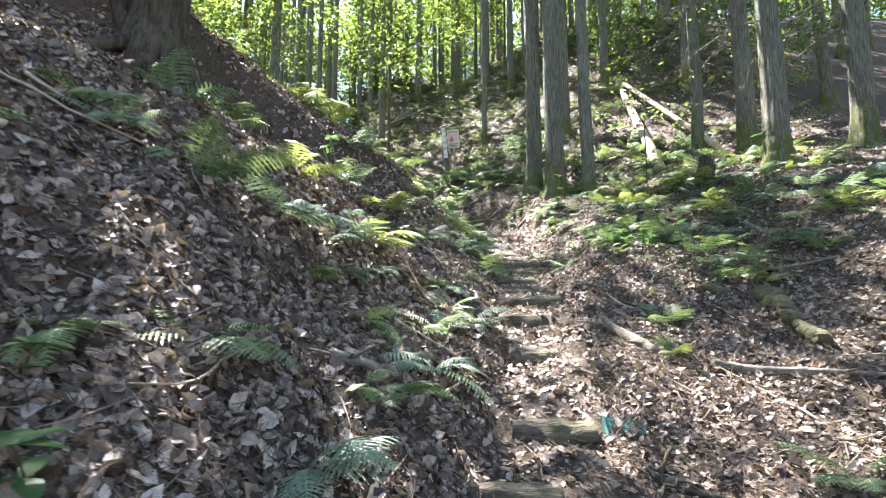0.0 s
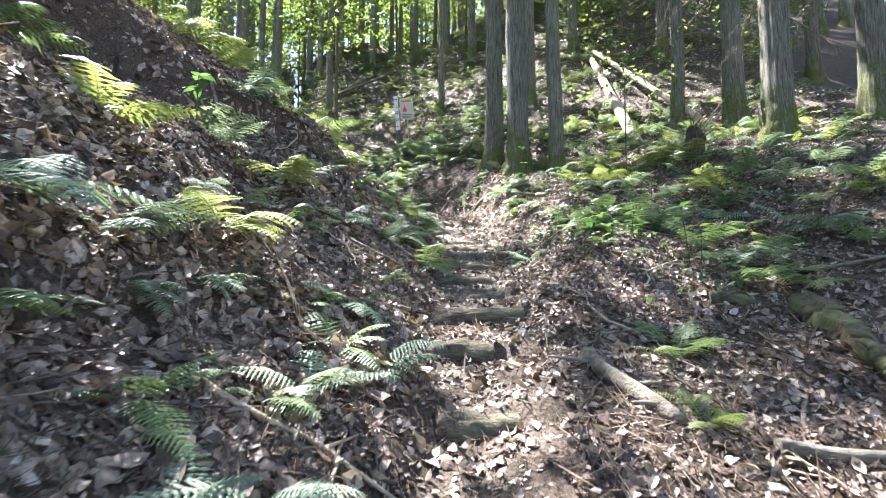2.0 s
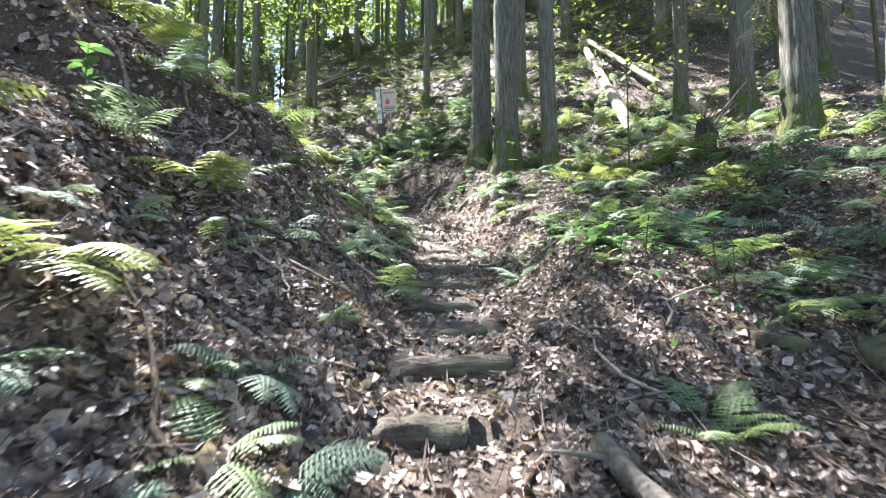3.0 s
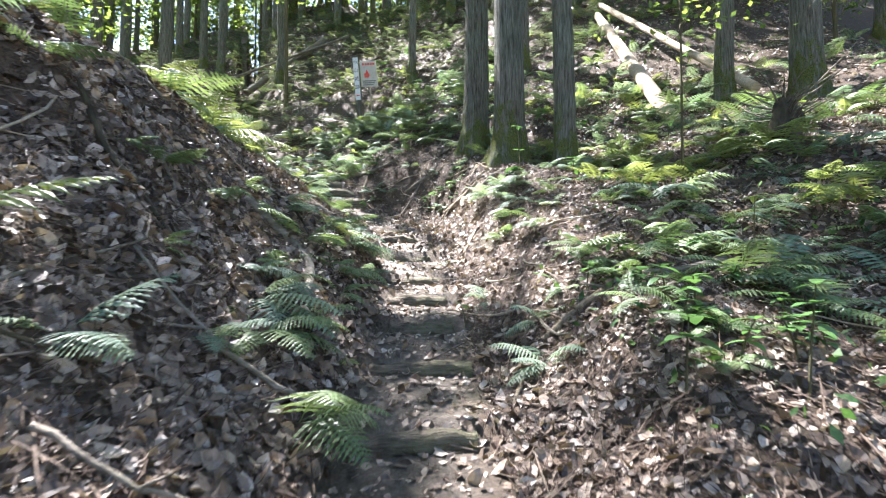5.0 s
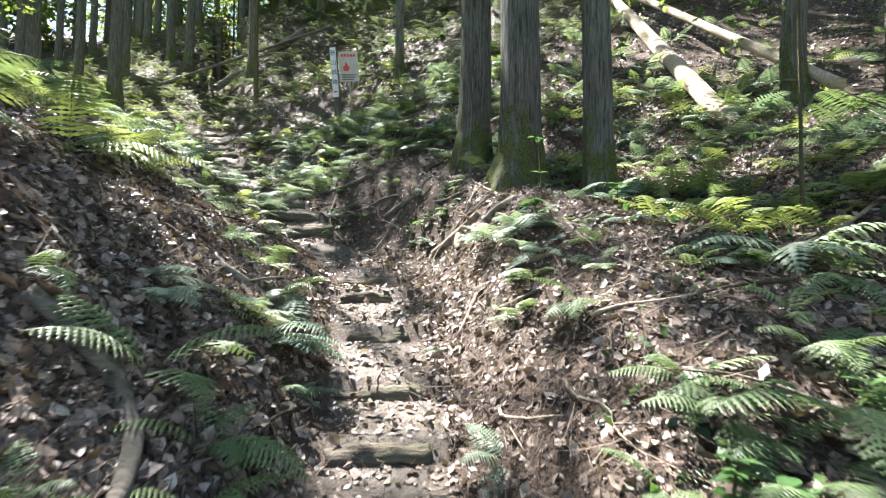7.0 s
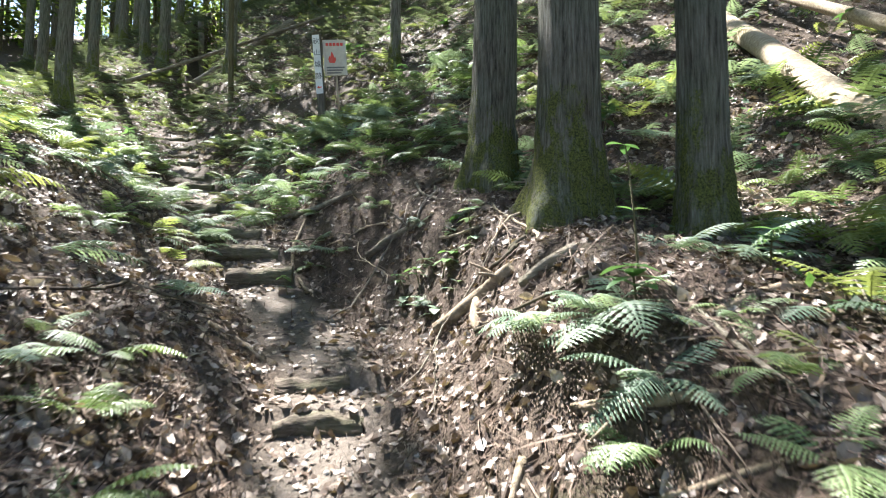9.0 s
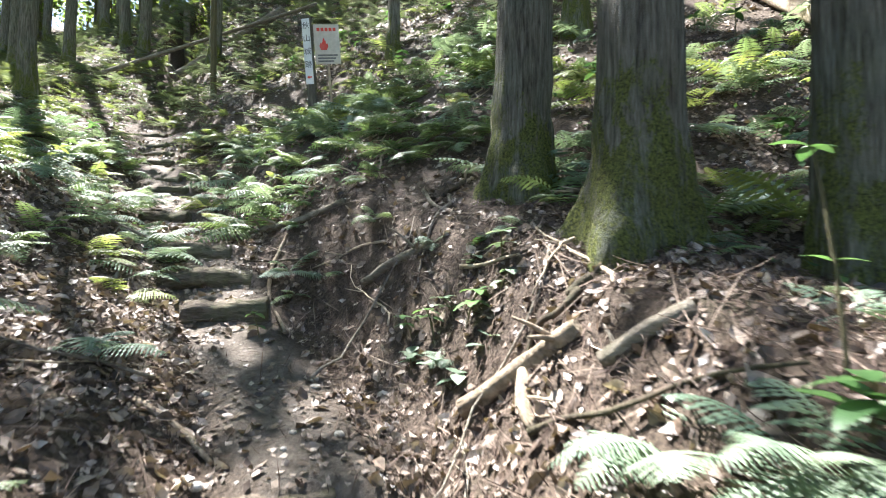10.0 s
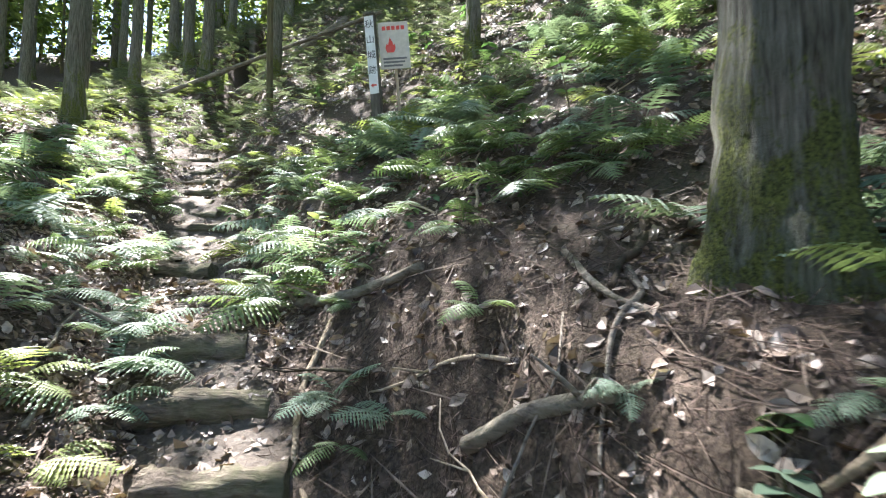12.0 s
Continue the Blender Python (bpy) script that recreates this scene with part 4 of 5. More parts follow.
HIGH_YOUNG = [(leafy_crown("crown", 11.0, 3.6, 3.0, 150, 15, 0.2, 175 + k, BROAD), limb_mesh(11.0, 3.6, 2.6, 185 + k)) for k in range(2)]


def young_tree(x, y, k, tall=False, scale=1.0):
    t = thing("young_broadleaf_tree", x, y, None, "young broad-leaved tree with bright green leaves", "tree", "broad-leaved trees of the understorey")
    kinds = {"tall": TALL_YOUNG, "high": HIGH_YOUNG}.get(tall, YOUNG)
    crown, limbs = kinds[k % len(kinds)]
    t.rotation_euler = (0, 0, k * 1.9)
    t.scale = (scale, scale, scale)
    part_of(t, "trunk", limbs)
    part_of(t, "crown", crown)
    return t


for k, (x, y, sc) in enumerate(((-5.5, 15.5, 0.8), (-8.9, 16.6, 1.0), (-10.5, 19.5, 1.0), (6.8, 19.5, 0.8), (9.5, 16.0, 0.8), (8.8, 13.2, 0.6), (-4.0, 33.0, 1.1), (2.0, 31.0, 1.0))):
    young_tree(x, y, k, False, sc)
slim = thing("young_broadleaf_tree", 3.75, 9.6, None, "slim sapling tree with a few sprays of green leaves", "tree", "broad-leaved trees of the understorey")
part_of(slim, "trunk", limb_mesh(3.4, 1.4, 0.8, 301), m=Matrix.Diagonal((0.2, 0.2, 1, 1)))
part_of(slim, "crown", leafy_crown("crown", 3.6, 1.5, 0.9, 34, 12, 0.085, 302, BROAD))
# sixth to ninth are added, crowns out of view, to shade bank and slope
for k, (x, y, sc) in enumerate(((-6.2, 33.5, 0.9), (-12.5, 22.0, 1.0), (-1.5, 30.0, 1.1), (1.8, 29.0, 1.0), (-9.5, 18.5, 0.9), (-5.9, 15.0, 1.0), (-6.4, 9.7, 1.15), (-5.5, 8.4, 1.1), (-2.2, 21.2, 1.0), (-14.0, 27.0, 1.1), (4.8, 27.0, 1.0), (-5.5, 32.0, 1.2), (7.5, 21.5, 0.9), (10.5, 17.5, 0.9), (11.0, 13.0, 0.8), (-0.2, 31.0, 1.1), (3.5, 29.0, 1.0))):
    young_tree(x, y, k, "high", sc)
rnd = np.random.RandomState(77)
for k in range(64):
    a = radians(-56 + 106 * (k + rnd.rand()) / 64)
    d = rnd.uniform(37, 56)
    young_tree(d * math.sin(a), d * math.cos(a) - 1, k, "tall", rnd.uniform(0.9, 1.35))

# ---- the old tree on the bank ----
def old_tree(x, y):
    t = thing("old_tree", x, y, None, "dark gnarled old tree with a hollow foot and splayed roots", "tree")
    V, F = tube([(0, 0, -0.3), (0, 0, 0.1), (0.02, 0, 0.5), (0.10, 0.05, 1.2), (0.3, 0.1, 2.6), (0.55, 0.2, 6)], [0.44, 0.36, 0.25, 0.2, 0.17, 0.1], segs=28, rows=34, rough=0.14, flute=0.13, seed=3)
    part_of(t, "trunk", np_mesh_any("trunk", V, F, GNARLED))
    for k, (a, L) in enumerate(((-75, 1.0), (-40, 0.8), (-110, 0.9), (-5, 0.9), (175, 0.8))):
        c, s_ = math.cos(radians(a)), math.sin(radians(a))
        pts = []
        for u in np.linspace(0, 1, 6):
            px, py = x + c * (0.15 + L * u) + 0.06 * math.sin(6 * u + k), y + s_ * (0.15 + L * u)
            pts.append((px - x, py - y, ground_at(px, py) - ground_at(x, y) + 0.22 * (1 - u) ** 2 - 0.02))
        part_of(t, "root", tube_mesh("root", GNARLED, pts, np.linspace(0.11, 0.025, 6), segs=10, rows=14, rough=0.15, seed=20 + k))
    part_of(t, "branch", tube_mesh("branch", GNARLED, [(0.1, 0.05, 1.3), (-0.5, -0.2, 0.95), (-1.2, -0.4, 0.75), (-2.0, -0.6, 0.95)], [0.05, 0.04, 0.03, 0.015], segs=8, rows=16, rough=0.1))
    # crown out of view, added to dapple the bank and the near trail
    part_of(t, "crown", leafy_crown("crown", 9.5, 4.2, 3.6, 100, 16, 0.17, 99, BROAD), "green leafy crown above the view, added for dappled shade")
    return t


GNARLED = bark_material("gnarled_bark", (0.012, 0.01, 0.008), (0.10, 0.075, 0.055), 0.25, (9, 9, 1.2))
old_tree(-3.02, 5.25)

# ---- branches, roots and sticks on the ground: points, radius, wood ----
STICKS_EARLY = [
    ([(2.01, 4.08), (2.23, 4.03), (2.65, 4.0), (3.1, 3.72)], 0.032, 0),
    ([(2.5, 4.52), (2.25, 4.24), (2.21, 4.01)], 0.014, 1),
    ([(1.45, 4.9), (1.55, 4.45), (1.66, 4.2)], 0.050, 0),
    ([(-0.62, 2.93), (-0.35, 3.05)], 0.035, 0),
    ([(3.32, 5.57), (3.05, 4.74), (2.97, 4.25)], 0.100, 2),
    ([(2.74, 5.79), (3.01, 5.63)], 0.060, 2),
    ([(-0.15, 8.67), (0.02, 8.72), (0.19, 8.63), (0.35, 8.4), (0.39, 8.1), (0.38, 7.94)], 0.034, 0),
    ([(-0.5, 8.42), (-0.41, 8.46), (-0.3, 8.47)], 0.015, 0),
    ([(2.25, 7.9), (2.02, 7.93), (1.84, 7.9)], 0.025, 1),
    ([(1.66, 7.65), (1.5, 7.3)], 0.014, 1),
    ([(3.7, 8.19), (3.62, 7.95), (3.5, 7.5)], 0.030, 0),
    ([(3.2, 8.15), (2.68, 7.99), (2.3, 7.9), (2.05, 7.95)], 0.030, 0),
    ([(2.49, 10.6), (2.5, 10.14), (2.55, 9.8), (2.75, 9.42)], 0.013, 0),
    ([(2.56, 10.35), (3.03, 10.5), (3.55, 10.53), (4.05, 10.68)], 0.018, 1),
    ([(2.01, 10.39), (2.24, 10.15), (2.36, 10.04)], 0.022, 1),
]
STICKS_LATE = [
    ([(1.9, 10.11), (2.19, 9.91), (2.5, 9.73)], 0.013, 1),
    ([(1.84, 10.44), (1.77, 10.34), (1.66, 10.18)], 0.018, 1),
    ([(0.18, 9.9), (0.34, 9.92), (0.57, 9.97)], 0.030, 0),
    ([(0.25, 11.97), (0.47, 11.9), (0.64, 11.74)], 0.016, 1),
    ([(1.66, 11.8), (1.87, 11.65), (2.05, 11.48)], 0.045, 1),
    ([(1.88, 11.62), (1.83, 11.48), (1.83, 11.34)], 0.030, 1),
    ([(2.05, 11.25), (2.14, 11.19), (2.3, 11.12)], 0.035, 0),
    ([(1.2, 13.23), (1.37, 13.13), (1.61, 12.87)], 0.034, 0),
    ([(-0.03, 14.39), (0.17, 14.57), (0.57, 14.19), (1.01, 13.92)], 0.036, 0),
    ([(0.53, 14.12), (0.45, 13.87), (0.5, 13.52), (0.69, 13.14)], 0.017, 1),
    ([(1.63, 13.6), (1.67, 13.16), (1.78, 12.96)], 0.016, 0),
    ([(2.1, 12.34), (1.96, 12.35), (1.87, 12.39)], 0.016, 1),
    ([(-5.76, 29.68), (-3.10, 27.84)], 0.110, 0),
    ([(-3.95, 7.76), (-3.16, 7.39), (-2.58, 7.43)], 0.040, 0),
]
ROTTEN = bark_material("rotten_wood", (0.02, 0.016, 0.012), (0.15, 0.115, 0.08), 0.9, (3, 9, 9))
DRYSTICK = bark_material("dry_stick_wood", (0.12, 0.092, 0.066), (0.36, 0.285, 0.205), 0.2, (8, 8, 8))
WOODS = (GREYLOG, DRYSTICK, ROTTEN)
STICK_LABELS = ("grey-brown dead branch lying on the leaf litter", "pale barkless stick lying on the leaf litter", "mossy rotten log sunk in the forest floor")
for k, (line, r, wood) in enumerate(STICKS_EARLY + STICKS_LATE):
    pts = np.array(line)
    n = max(6, int(np.linalg.norm(np.diff(pts, axis=0), axis=1).sum() / (0.03 if wood == 2 else 0.07)))
    u0, u1 = np.linspace(0, 1, len(pts)), np.linspace(0, 1, n)
    xs, ys = np.interp(u1, u0, pts[:, 0]), np.interp(u1, u0, pts[:, 1])
    zs = land(xs, ys)
    for _ in range(6):
        zs[1:-1] = 0.25 * zs[:-2] + 0.5 * zs[1:-1] + 0.25 * zs[2:]
    rr = np.random.RandomState(k)
    wob = 0.4 * r * np.cumsum(rr.normal(0, 0.5, (n, 2)), axis=0) / math.sqrt(n) + rr.normal(0, 0.08 * r, (n, 2))
    P = np.stack([xs + wob[:, 0], ys + wob[:, 1], zs + r * (0.2 if wood == 2 else 0.75)], 1)
    c = P.mean(0)
    o = new("log" if wood == 2 else "branch", tube_mesh("branch", WOODS[wood], P - c, r * np.linspace(1.08, 0.72, n), segs=16 if r > 0.04 else 12 if r > 0.02 else 7, rough=0.34 if wood == 2 else 0.18, flute=0.22 if wood == 2 else 0.06, seed=k))
    o.location = c
    for q in range(3 if r >= 0.02 and wood < 2 else 0):
        i = rr.randint(1, n - 1)
        d = rr.normal(0, 1, 3) * (1, 1, 0.3) + np.array([0, 0, 0.35])
        d *= rr.uniform(0.12, 0.3) / np.linalg.norm(d)
        part_of(o, "twig", tube_mesh("twig", WOODS[wood], [P[i] - c, P[i] - c + d * 0.5 + (0, 0, 0.01), P[i] - c + d], [r * 0.35, r * 0.25, r * 0.12], segs=6, rows=6, rough=0.1, seed=k + q))
    tagged(o, STICK_LABELS[wood], "log" if wood == 2 else "branch", "dead wood on the slope")
for o in [q for q in scene.objects if q.name.startswith("fallen_trunk")]:
    for k, (u, a) in enumerate(((0.3, 40), (-0.2, -60), (0.1, 100))):
        d = o.data.vertices[0].co * -2 * u
        part_of(o, "branch_stub", tube_mesh("branch_stub", PALE, [(0, 0, 0), (0.1 * math.cos(radians(a)), 0.05, 0.1), (0.2 * math.cos(radians(a)), 0.1, 0.16)], [0.02, 0.014, 0.008], segs=7), m=Matrix.Translation(d))
log_thing("fallen_trunk", (6.35, 12.0, ground_at(6.35, 12.0) + 0.25), (6.1, 17.2, ground_at(6.1, 17.2) + 0.4), 0.075, PALE, "thin pale fallen trunk leaning on the slope", "log", 8, rows=24, taper=0.8)
log_thing("fallen_trunk", (-4.3, 24.6, ground_at(-4.3, 24.6) + 0.35), (-1.6, 25.6, ground_at(-1.6, 25.6) + 0.45), 0.12, GREYLOG, "brown fallen trunk lying across the far slope", "log", 9, rows=16)
log_thing("fallen_trunk", (-5.6, 23.6, ground_at(-5.6, 23.6) + 0.2), (-0.6, 25.4, ground_at(-0.6, 25.4) + 0.35), 0.05, GREYLOG, "thin dry fallen trunk on the far slope", "log", 10, rows=20)



def loose_branch(x, y, length, r, seed):
    """A thin crooked dead branch with a side twig, lying on the slope."""
    rr = np.random.RandomState(seed)
    a = rr.rand() * 6.283
    n = 9
    u = np.linspace(-0.5, 0.5, n) * length
    bend = np.cumsum(rr.normal(0, 0.05, n)) * length
    xs, ys = x + u * math.cos(a) - bend * math.sin(a), y + u * math.sin(a) + bend * math.cos(a)
    zs = land(xs, ys)
    for _ in range(4):
        zs[1:-1] = 0.25 * zs[:-2] + 0.5 * zs[1:-1] + 0.25 * zs[2:]
    P = np.stack([xs, ys, zs + r + 0.01 + 0.05 * rr.rand()], 1)
    V, F = tube(P - P[4], r * np.linspace(1, 0.45, n), segs=7, rough=0.15, seed=seed)
    V2, F2 = tube([P[5] - P[4], P[5] - P[4] + np.array([0.5 * math.cos(a + 0.7), 0.5 * math.sin(a + 0.7), 0.08]) * length * 0.4], [r * 0.6, r * 0.3], segs=5)
    k = len(V)
    o = new("branch", np_mesh_any("branch", np.concatenate([V, V2]), F + [tuple(i + k for i in f) for f in F2], (GREYLOG, PALE, GNARLED)[seed % 3]))
    o.location = P[4]
    return tagged(o, "thin crooked dead branch on the forest floor", "branch", "dead wood on the slope")


rnd = np.random.RandomState(17)
made = 0
while made < 120:
    y = rnd.uniform(1.5, 16)
    x = float(trail_x(y)) + rnd.choice([-1, 1]) * rnd.uniform(0.45, 3.2)
    loose_branch(x, y, rnd.uniform(0.3, 1.1), rnd.uniform(0.005, 0.016), 300 + made)
    made += 1


def bare_root(x, y, length, r, seed):
    """A root that runs out of the eroded bank and down its face."""
    rr = np.random.RandomState(seed)
    q, pts = np.array([x, y]), []
    for k in range(10):
        nrm = normals_at(q[:1], q[1:])[0]
        d = nrm[:2] / np.linalg.norm(nrm[:2]) + rr.normal(0, 0.55, 2)
        pts.append((q[0], q[1], ground_at(*q) + r * (0.5 + 1.6 * math.sin(0.35 * k))))
        q = q + d / np.linalg.norm(d) * length / 9
    P = np.array(pts)
    o = new("root", tube_mesh("root", (GREYLOG, GNARLED)[seed % 2], P - P[0], r * np.linspace(1.1, 0.4, 10), segs=9, rows=22, rough=0.18, seed=seed))
    o.location = P[0]
    return tagged(o, "bare crooked root running down the eroded bank", "root", "roots of the bank")


for k, (x, y, length, r) in enumerate(((-0.75, 8.3, 0.7, 0.014), (-0.55, 8.9, 0.8, 0.018), (-0.35, 8.1, 0.5, 0.01), (-0.9, 7.7, 0.9, 0.02), (-0.15, 8.95, 0.6, 0.013), (-0.6, 7.5, 0.6, 0.012), (-1.7, 6.9, 0.9, 0.02),
                                       (-2.2, 6.5, 0.8, 0.016), (-1.2, 7.3, 0.7, 0.013), (1.95, 13.5, 0.6, 0.02), (1.8, 13.3, 0.7, 0.014), (2.2, 11.7, 0.6, 0.022))):
    bare_root(x, y, length, r, 900 + k)


def dead_stump(x, y):
    """A low rotten stump with a crown of splayed dead twigs."""
    t = thing("dead_stump", x, y, ground_at(x, y) - 0.1, "rotten dark stump with splayed dead grey twigs", "stump")
    part_of(t, "trunk", tube_mesh("trunk", GNARLED, [(0, 0, 0), (0.02, 0, 0.2), (0.05, 0.02, 0.42), (0.03, 0, 0.62)], [0.2, 0.15, 0.13, 0.07], segs=22, rows=16, rough=0.2, flute=0.2, seed=71))
    rr = np.random.RandomState(72)
    for k in range(26):
        a, u = rr.rand() * 6.283, rr.uniform(0.3, 0.62)
        d = np.array([math.cos(a), math.sin(a), rr.uniform(0.1, 0.9)]) * rr.uniform(0.25, 0.6)
        q = np.array([0.1 * math.cos(a), 0.1 * math.sin(a), u])
        part_of(t, "twig", tube_mesh("twig", GREYLOG, [q, q + d * 0.5 + rr.normal(0, 0.04, 3), q + d], [0.011, 0.007, 0.003], segs=5, rows=6, rough=0.1, seed=k))
    return t


dead_stump(4.8, 9.55)


def plastic_scrap(x, y):
    r = np.random.RandomState(4)
    m, n, l, b = material("turquoise_plastic", 0.35, 0.5)
    l.new(ramp(n, l, noise_tex(n, l, 14, 4, 0.6), [(0.3, (0.035, 0.10, 0.075)), (0.7, (0.09, 0.20, 0.155))]), b.inputs["Base Color"])
    gx_, gy_ = np.meshgrid(np.linspace(-0.13, 0.13, 12), np.linspace(-0.05, 0.05, 6), indexing="ij")
    gx_, gy_ = gx_ + r.normal(0, 0.006, gx_.shape), gy_ * (1 - 1.5 * np.abs(gx_)) + r.normal(0, 0.005, gx_.shape)
    zz = land(gx_ + x, gy_ + y) - ground_at(x, y) + 0.02 + r.normal(0, 0.006, gx_.shape)
    o = new("plastic_scrap", np_mesh("plastic_scrap", np.stack([gx_, gy_, zz], -1).reshape(-1, 3), grid_faces(12, 6), m, True))
    o.location = (x, y, ground_at(x, y))
    return tagged(o, "crumpled scrap of turquoise plastic beside a log step", "plastic scrap")


plastic_scrap(1.1, 3.38)

# ---- sign post and fire notice ----
def plain(name, colour, rough=0.6, wear=0.35):
    m, n, l, b = material(name, rough, 0.3)
    dirt = ramp(n, l, noise_tex(n, l, 9, 6, 0.7), [(0.4, (0, 0, 0)), (0.75, (wear, wear, wear))])
    l.new(mix(n, l, dirt, colour, (0.3, 0.28, 0.22)), b.inputs["Base Color"])
    return m


def box_mesh(name, mat, sx, sy, sz, bevel=0.004):
    bm = bmesh.new()
    bmesh.ops.create_cube(bm, size=1)
    bmesh.ops.scale(bm, vec=(sx, sy, sz), verts=bm.verts)
    bmesh.ops.bevel(bm, geom=bm.edges[:], offset=bevel, segments=2, affect="EDGES")
    me = bpy.data.meshes.new(name)
    bm.to_mesh(me)
    bm.free()
    me.materials.append(mat)
    return me


def flat_mesh(name, mat, outline, thick=0.003):
    """A thin plate facing -y with the given outline in x and z."""
    n = len(outline)
    V = [(x, -thick, z) for x, z in outline] + [(x, 0, z) for x, z in outline]
    F = [tuple(range(n)), tuple(range(2 * n - 1, n - 1, -1))] + [(i, i + n, (i + 1) % n + n, (i + 1) % n) for i in range(n)]
    me = bpy.data.meshes.new(name)
    me.from_pydata(V, [], F)
    me.materials.append(mat)
    return me


def text_mesh(words, size, mat):
    cu = bpy.data.curves.new("lettering", "FONT")
    cu.body, cu.size, cu.align_x, cu.align_y, cu.extrude, cu.resolution_u = words, size, "CENTER", "CENTER", 0.001, 3
    tmp = new("lettering", cu)
    me = bpy.data.meshes.new_from_object(tmp.evaluated_get(bpy.context.evaluated_depsgraph_get()))
    bpy.data.objects.remove(tmp)
    me.materials.clear()
    me.materials.append(mat)
    return me


WHITE, BLACK, RED = plain("white_paint", (0.72, 0.73, 0.72)), plain("black_paint", (0.03, 0.03, 0.035)), plain("red_paint", (0.62, 0.05, 0.035))
CREAM, GREYTEXT = plain("faded_board", (0.56, 0.52, 0.44), 0.5, 0.6), plain("grey_print", (0.13, 0.13, 0.13))
POSTWOOD, STAKE = bark_material("post_wood", (0.06, 0.055, 0.045), (0.2, 0.18, 0.15), 0.3, (10, 10, 1)), bark_material("stake_wood", (0.3, 0.24, 0.16), (0.5, 0.42, 0.3), 0.1, (10, 10, 1))


def sign_post(x, y):
    t = thing("sign_post", x, y, None, "square wooden sign post with a white lettered face", "sign post")
    t.rotation_euler = (radians(2), radians(-5), radians(-10))
    w, h = 0.14, 1.62
    part_of(t, "post", box_mesh("post", POSTWOOD, w, w, h + 0.4), m=pose(0, 0, h / 2 - 0.2))
    part_of(t, "cap", box_mesh("cap", POSTWOOD, w + 0.03, w + 0.03, 0.05, 0.012), m=pose(0, 0, h + 0.02))
    face = part_of(t, "face", box_mesh("face", WHITE, w - 0.006, 0.006, 1.14), "white painted face", pose(0, -w / 2 - 0.002, h - 0.59))
    for k, ch in enumerate("\u79cb\u5c71\u57ce\u8de1"):
        part_of(face, "lettering", text_mesh(ch, 0.13, BLACK), "black brushed character", pose(0, -0.005, 0.44 - 0.225 * k, 90, 0, 0))
    arrow = [(-0.045, 0), (-0.005, 0.03), (-0.005, 0.011), (0.042, 0.011), (0.042, -0.011), (-0.005, -0.011), (-0.005, -0.03)]
    part_of(face, "arrow", flat_mesh("arrow", RED, arrow), "red arrow", pose(0, -0.0035, -0.45))
    return t


def fire_notice(x, y):
    t = thing("fire_notice", x, y, ground_at(x, y) - 0.17, "faded notice board with a red flame on a wooden stake", "notice board")
    t.rotation_euler = (radians(3), radians(-5), radians(2))
    t.scale = (1.15, 1.15, 1.15)
    part_of(t, "stake", box_mesh("stake", STAKE, 0.035, 0.025, 1.55), m=pose(0, 0.02, 0.55))
    board = part_of(t, "board", box_mesh("board", CREAM, 0.38, 0.012, 0.6, 0.003), "faded cream board", pose(0, 0, 1.05))
    flame = [(-0.055, -0.09), (-0.075, -0.03), (-0.05, 0.03), (-0.04, 0.0), (-0.012, 0.10), (0.02, 0.04), (0.028, -0.005), (0.045, 0.02), (0.055, -0.04), (0.03, -0.09)]
    part_of(board, "flame", flat_mesh("flame", RED, flame), "red flame", pose(-0.04, -0.0065, 0))
    for k in range(5):
        part_of(board, "print", flat_mesh("print", RED, [(-0.022, -0.025), (0.022, -0.025), (0.022, 0.025), (-0.022, 0.025)]), "red heading", pose(-0.12 + 0.06 * k, -0.0065, 0.22))
    for k in range(3):
        part_of(board, "print", flat_mesh("print", GREYTEXT, [(-0.15, -0.012), (0.15 - 0.03 * k, -0.012), (0.15 - 0.03 * k, 0.012), (-0.15, 0.012)]), "dark print", pose(0, -0.0065, -0.17 - 0.045 * k))
    return t


sign_post(0.16, 18.85)
fire_notice(0.47, 18.95)

# ---- pebbles on the trail ----
def pebble(x, y, size, seed, mat):
    r = np.random.RandomState(seed)
    bm = bmesh.new()
    bmesh.ops.create_icosphere(bm, subdivisions=2, radius=1)
    sx, sy, sz = r.uniform(0.7, 1.3), r.uniform(0.6, 1.0), r.uniform(0.4, 0.7)
    for v in bm.verts:
        k = 1 + 0.16 * math.sin(5 * v.co.x + seed) * math.cos(4 * v.co.y - seed)
        v.co = Vector((v.co.x * sx, v.co.y * sy, v.co.z * sz)) * k * size
    me = bpy.data.meshes.new("pebble")
    bm.to_mesh(me)
    bm.free()
    me.materials.append(mat)
    o = new("pebble", me)
    o.location = (x, y, ground_at(x, y) + size * 0.15)
    o.rotation_euler = (0, 0, r.rand() * 6.28)
    return tagged(o, "small pale stone on the trodden earth of the trail", "stone", "pebbles on the trail")


def stone_material():
    m, n, l, b = material("pale_stone", 0.8, 0.3)
    l.new(ramp(n, l, noise_tex(n, l, 40, 6, 0.7), [(0.3, (0.22, 0.2, 0.17)), (0.7, (0.48, 0.45, 0.4))]), b.inputs["Base Color"])
    bump(n, l, b, noise_tex(n, l, 120, 4, 0.6), 0.4, 0.004)
    return m


STONE = stone_material()
rnd = np.random.RandomState(61)
for k in range(46):
    y = rnd.uniform(6.2, 13.2)
    pebble(float(trail_x(y)) + rnd.normal(0, 0.24), y, rnd.uniform(0.008, 0.03), k, STONE)

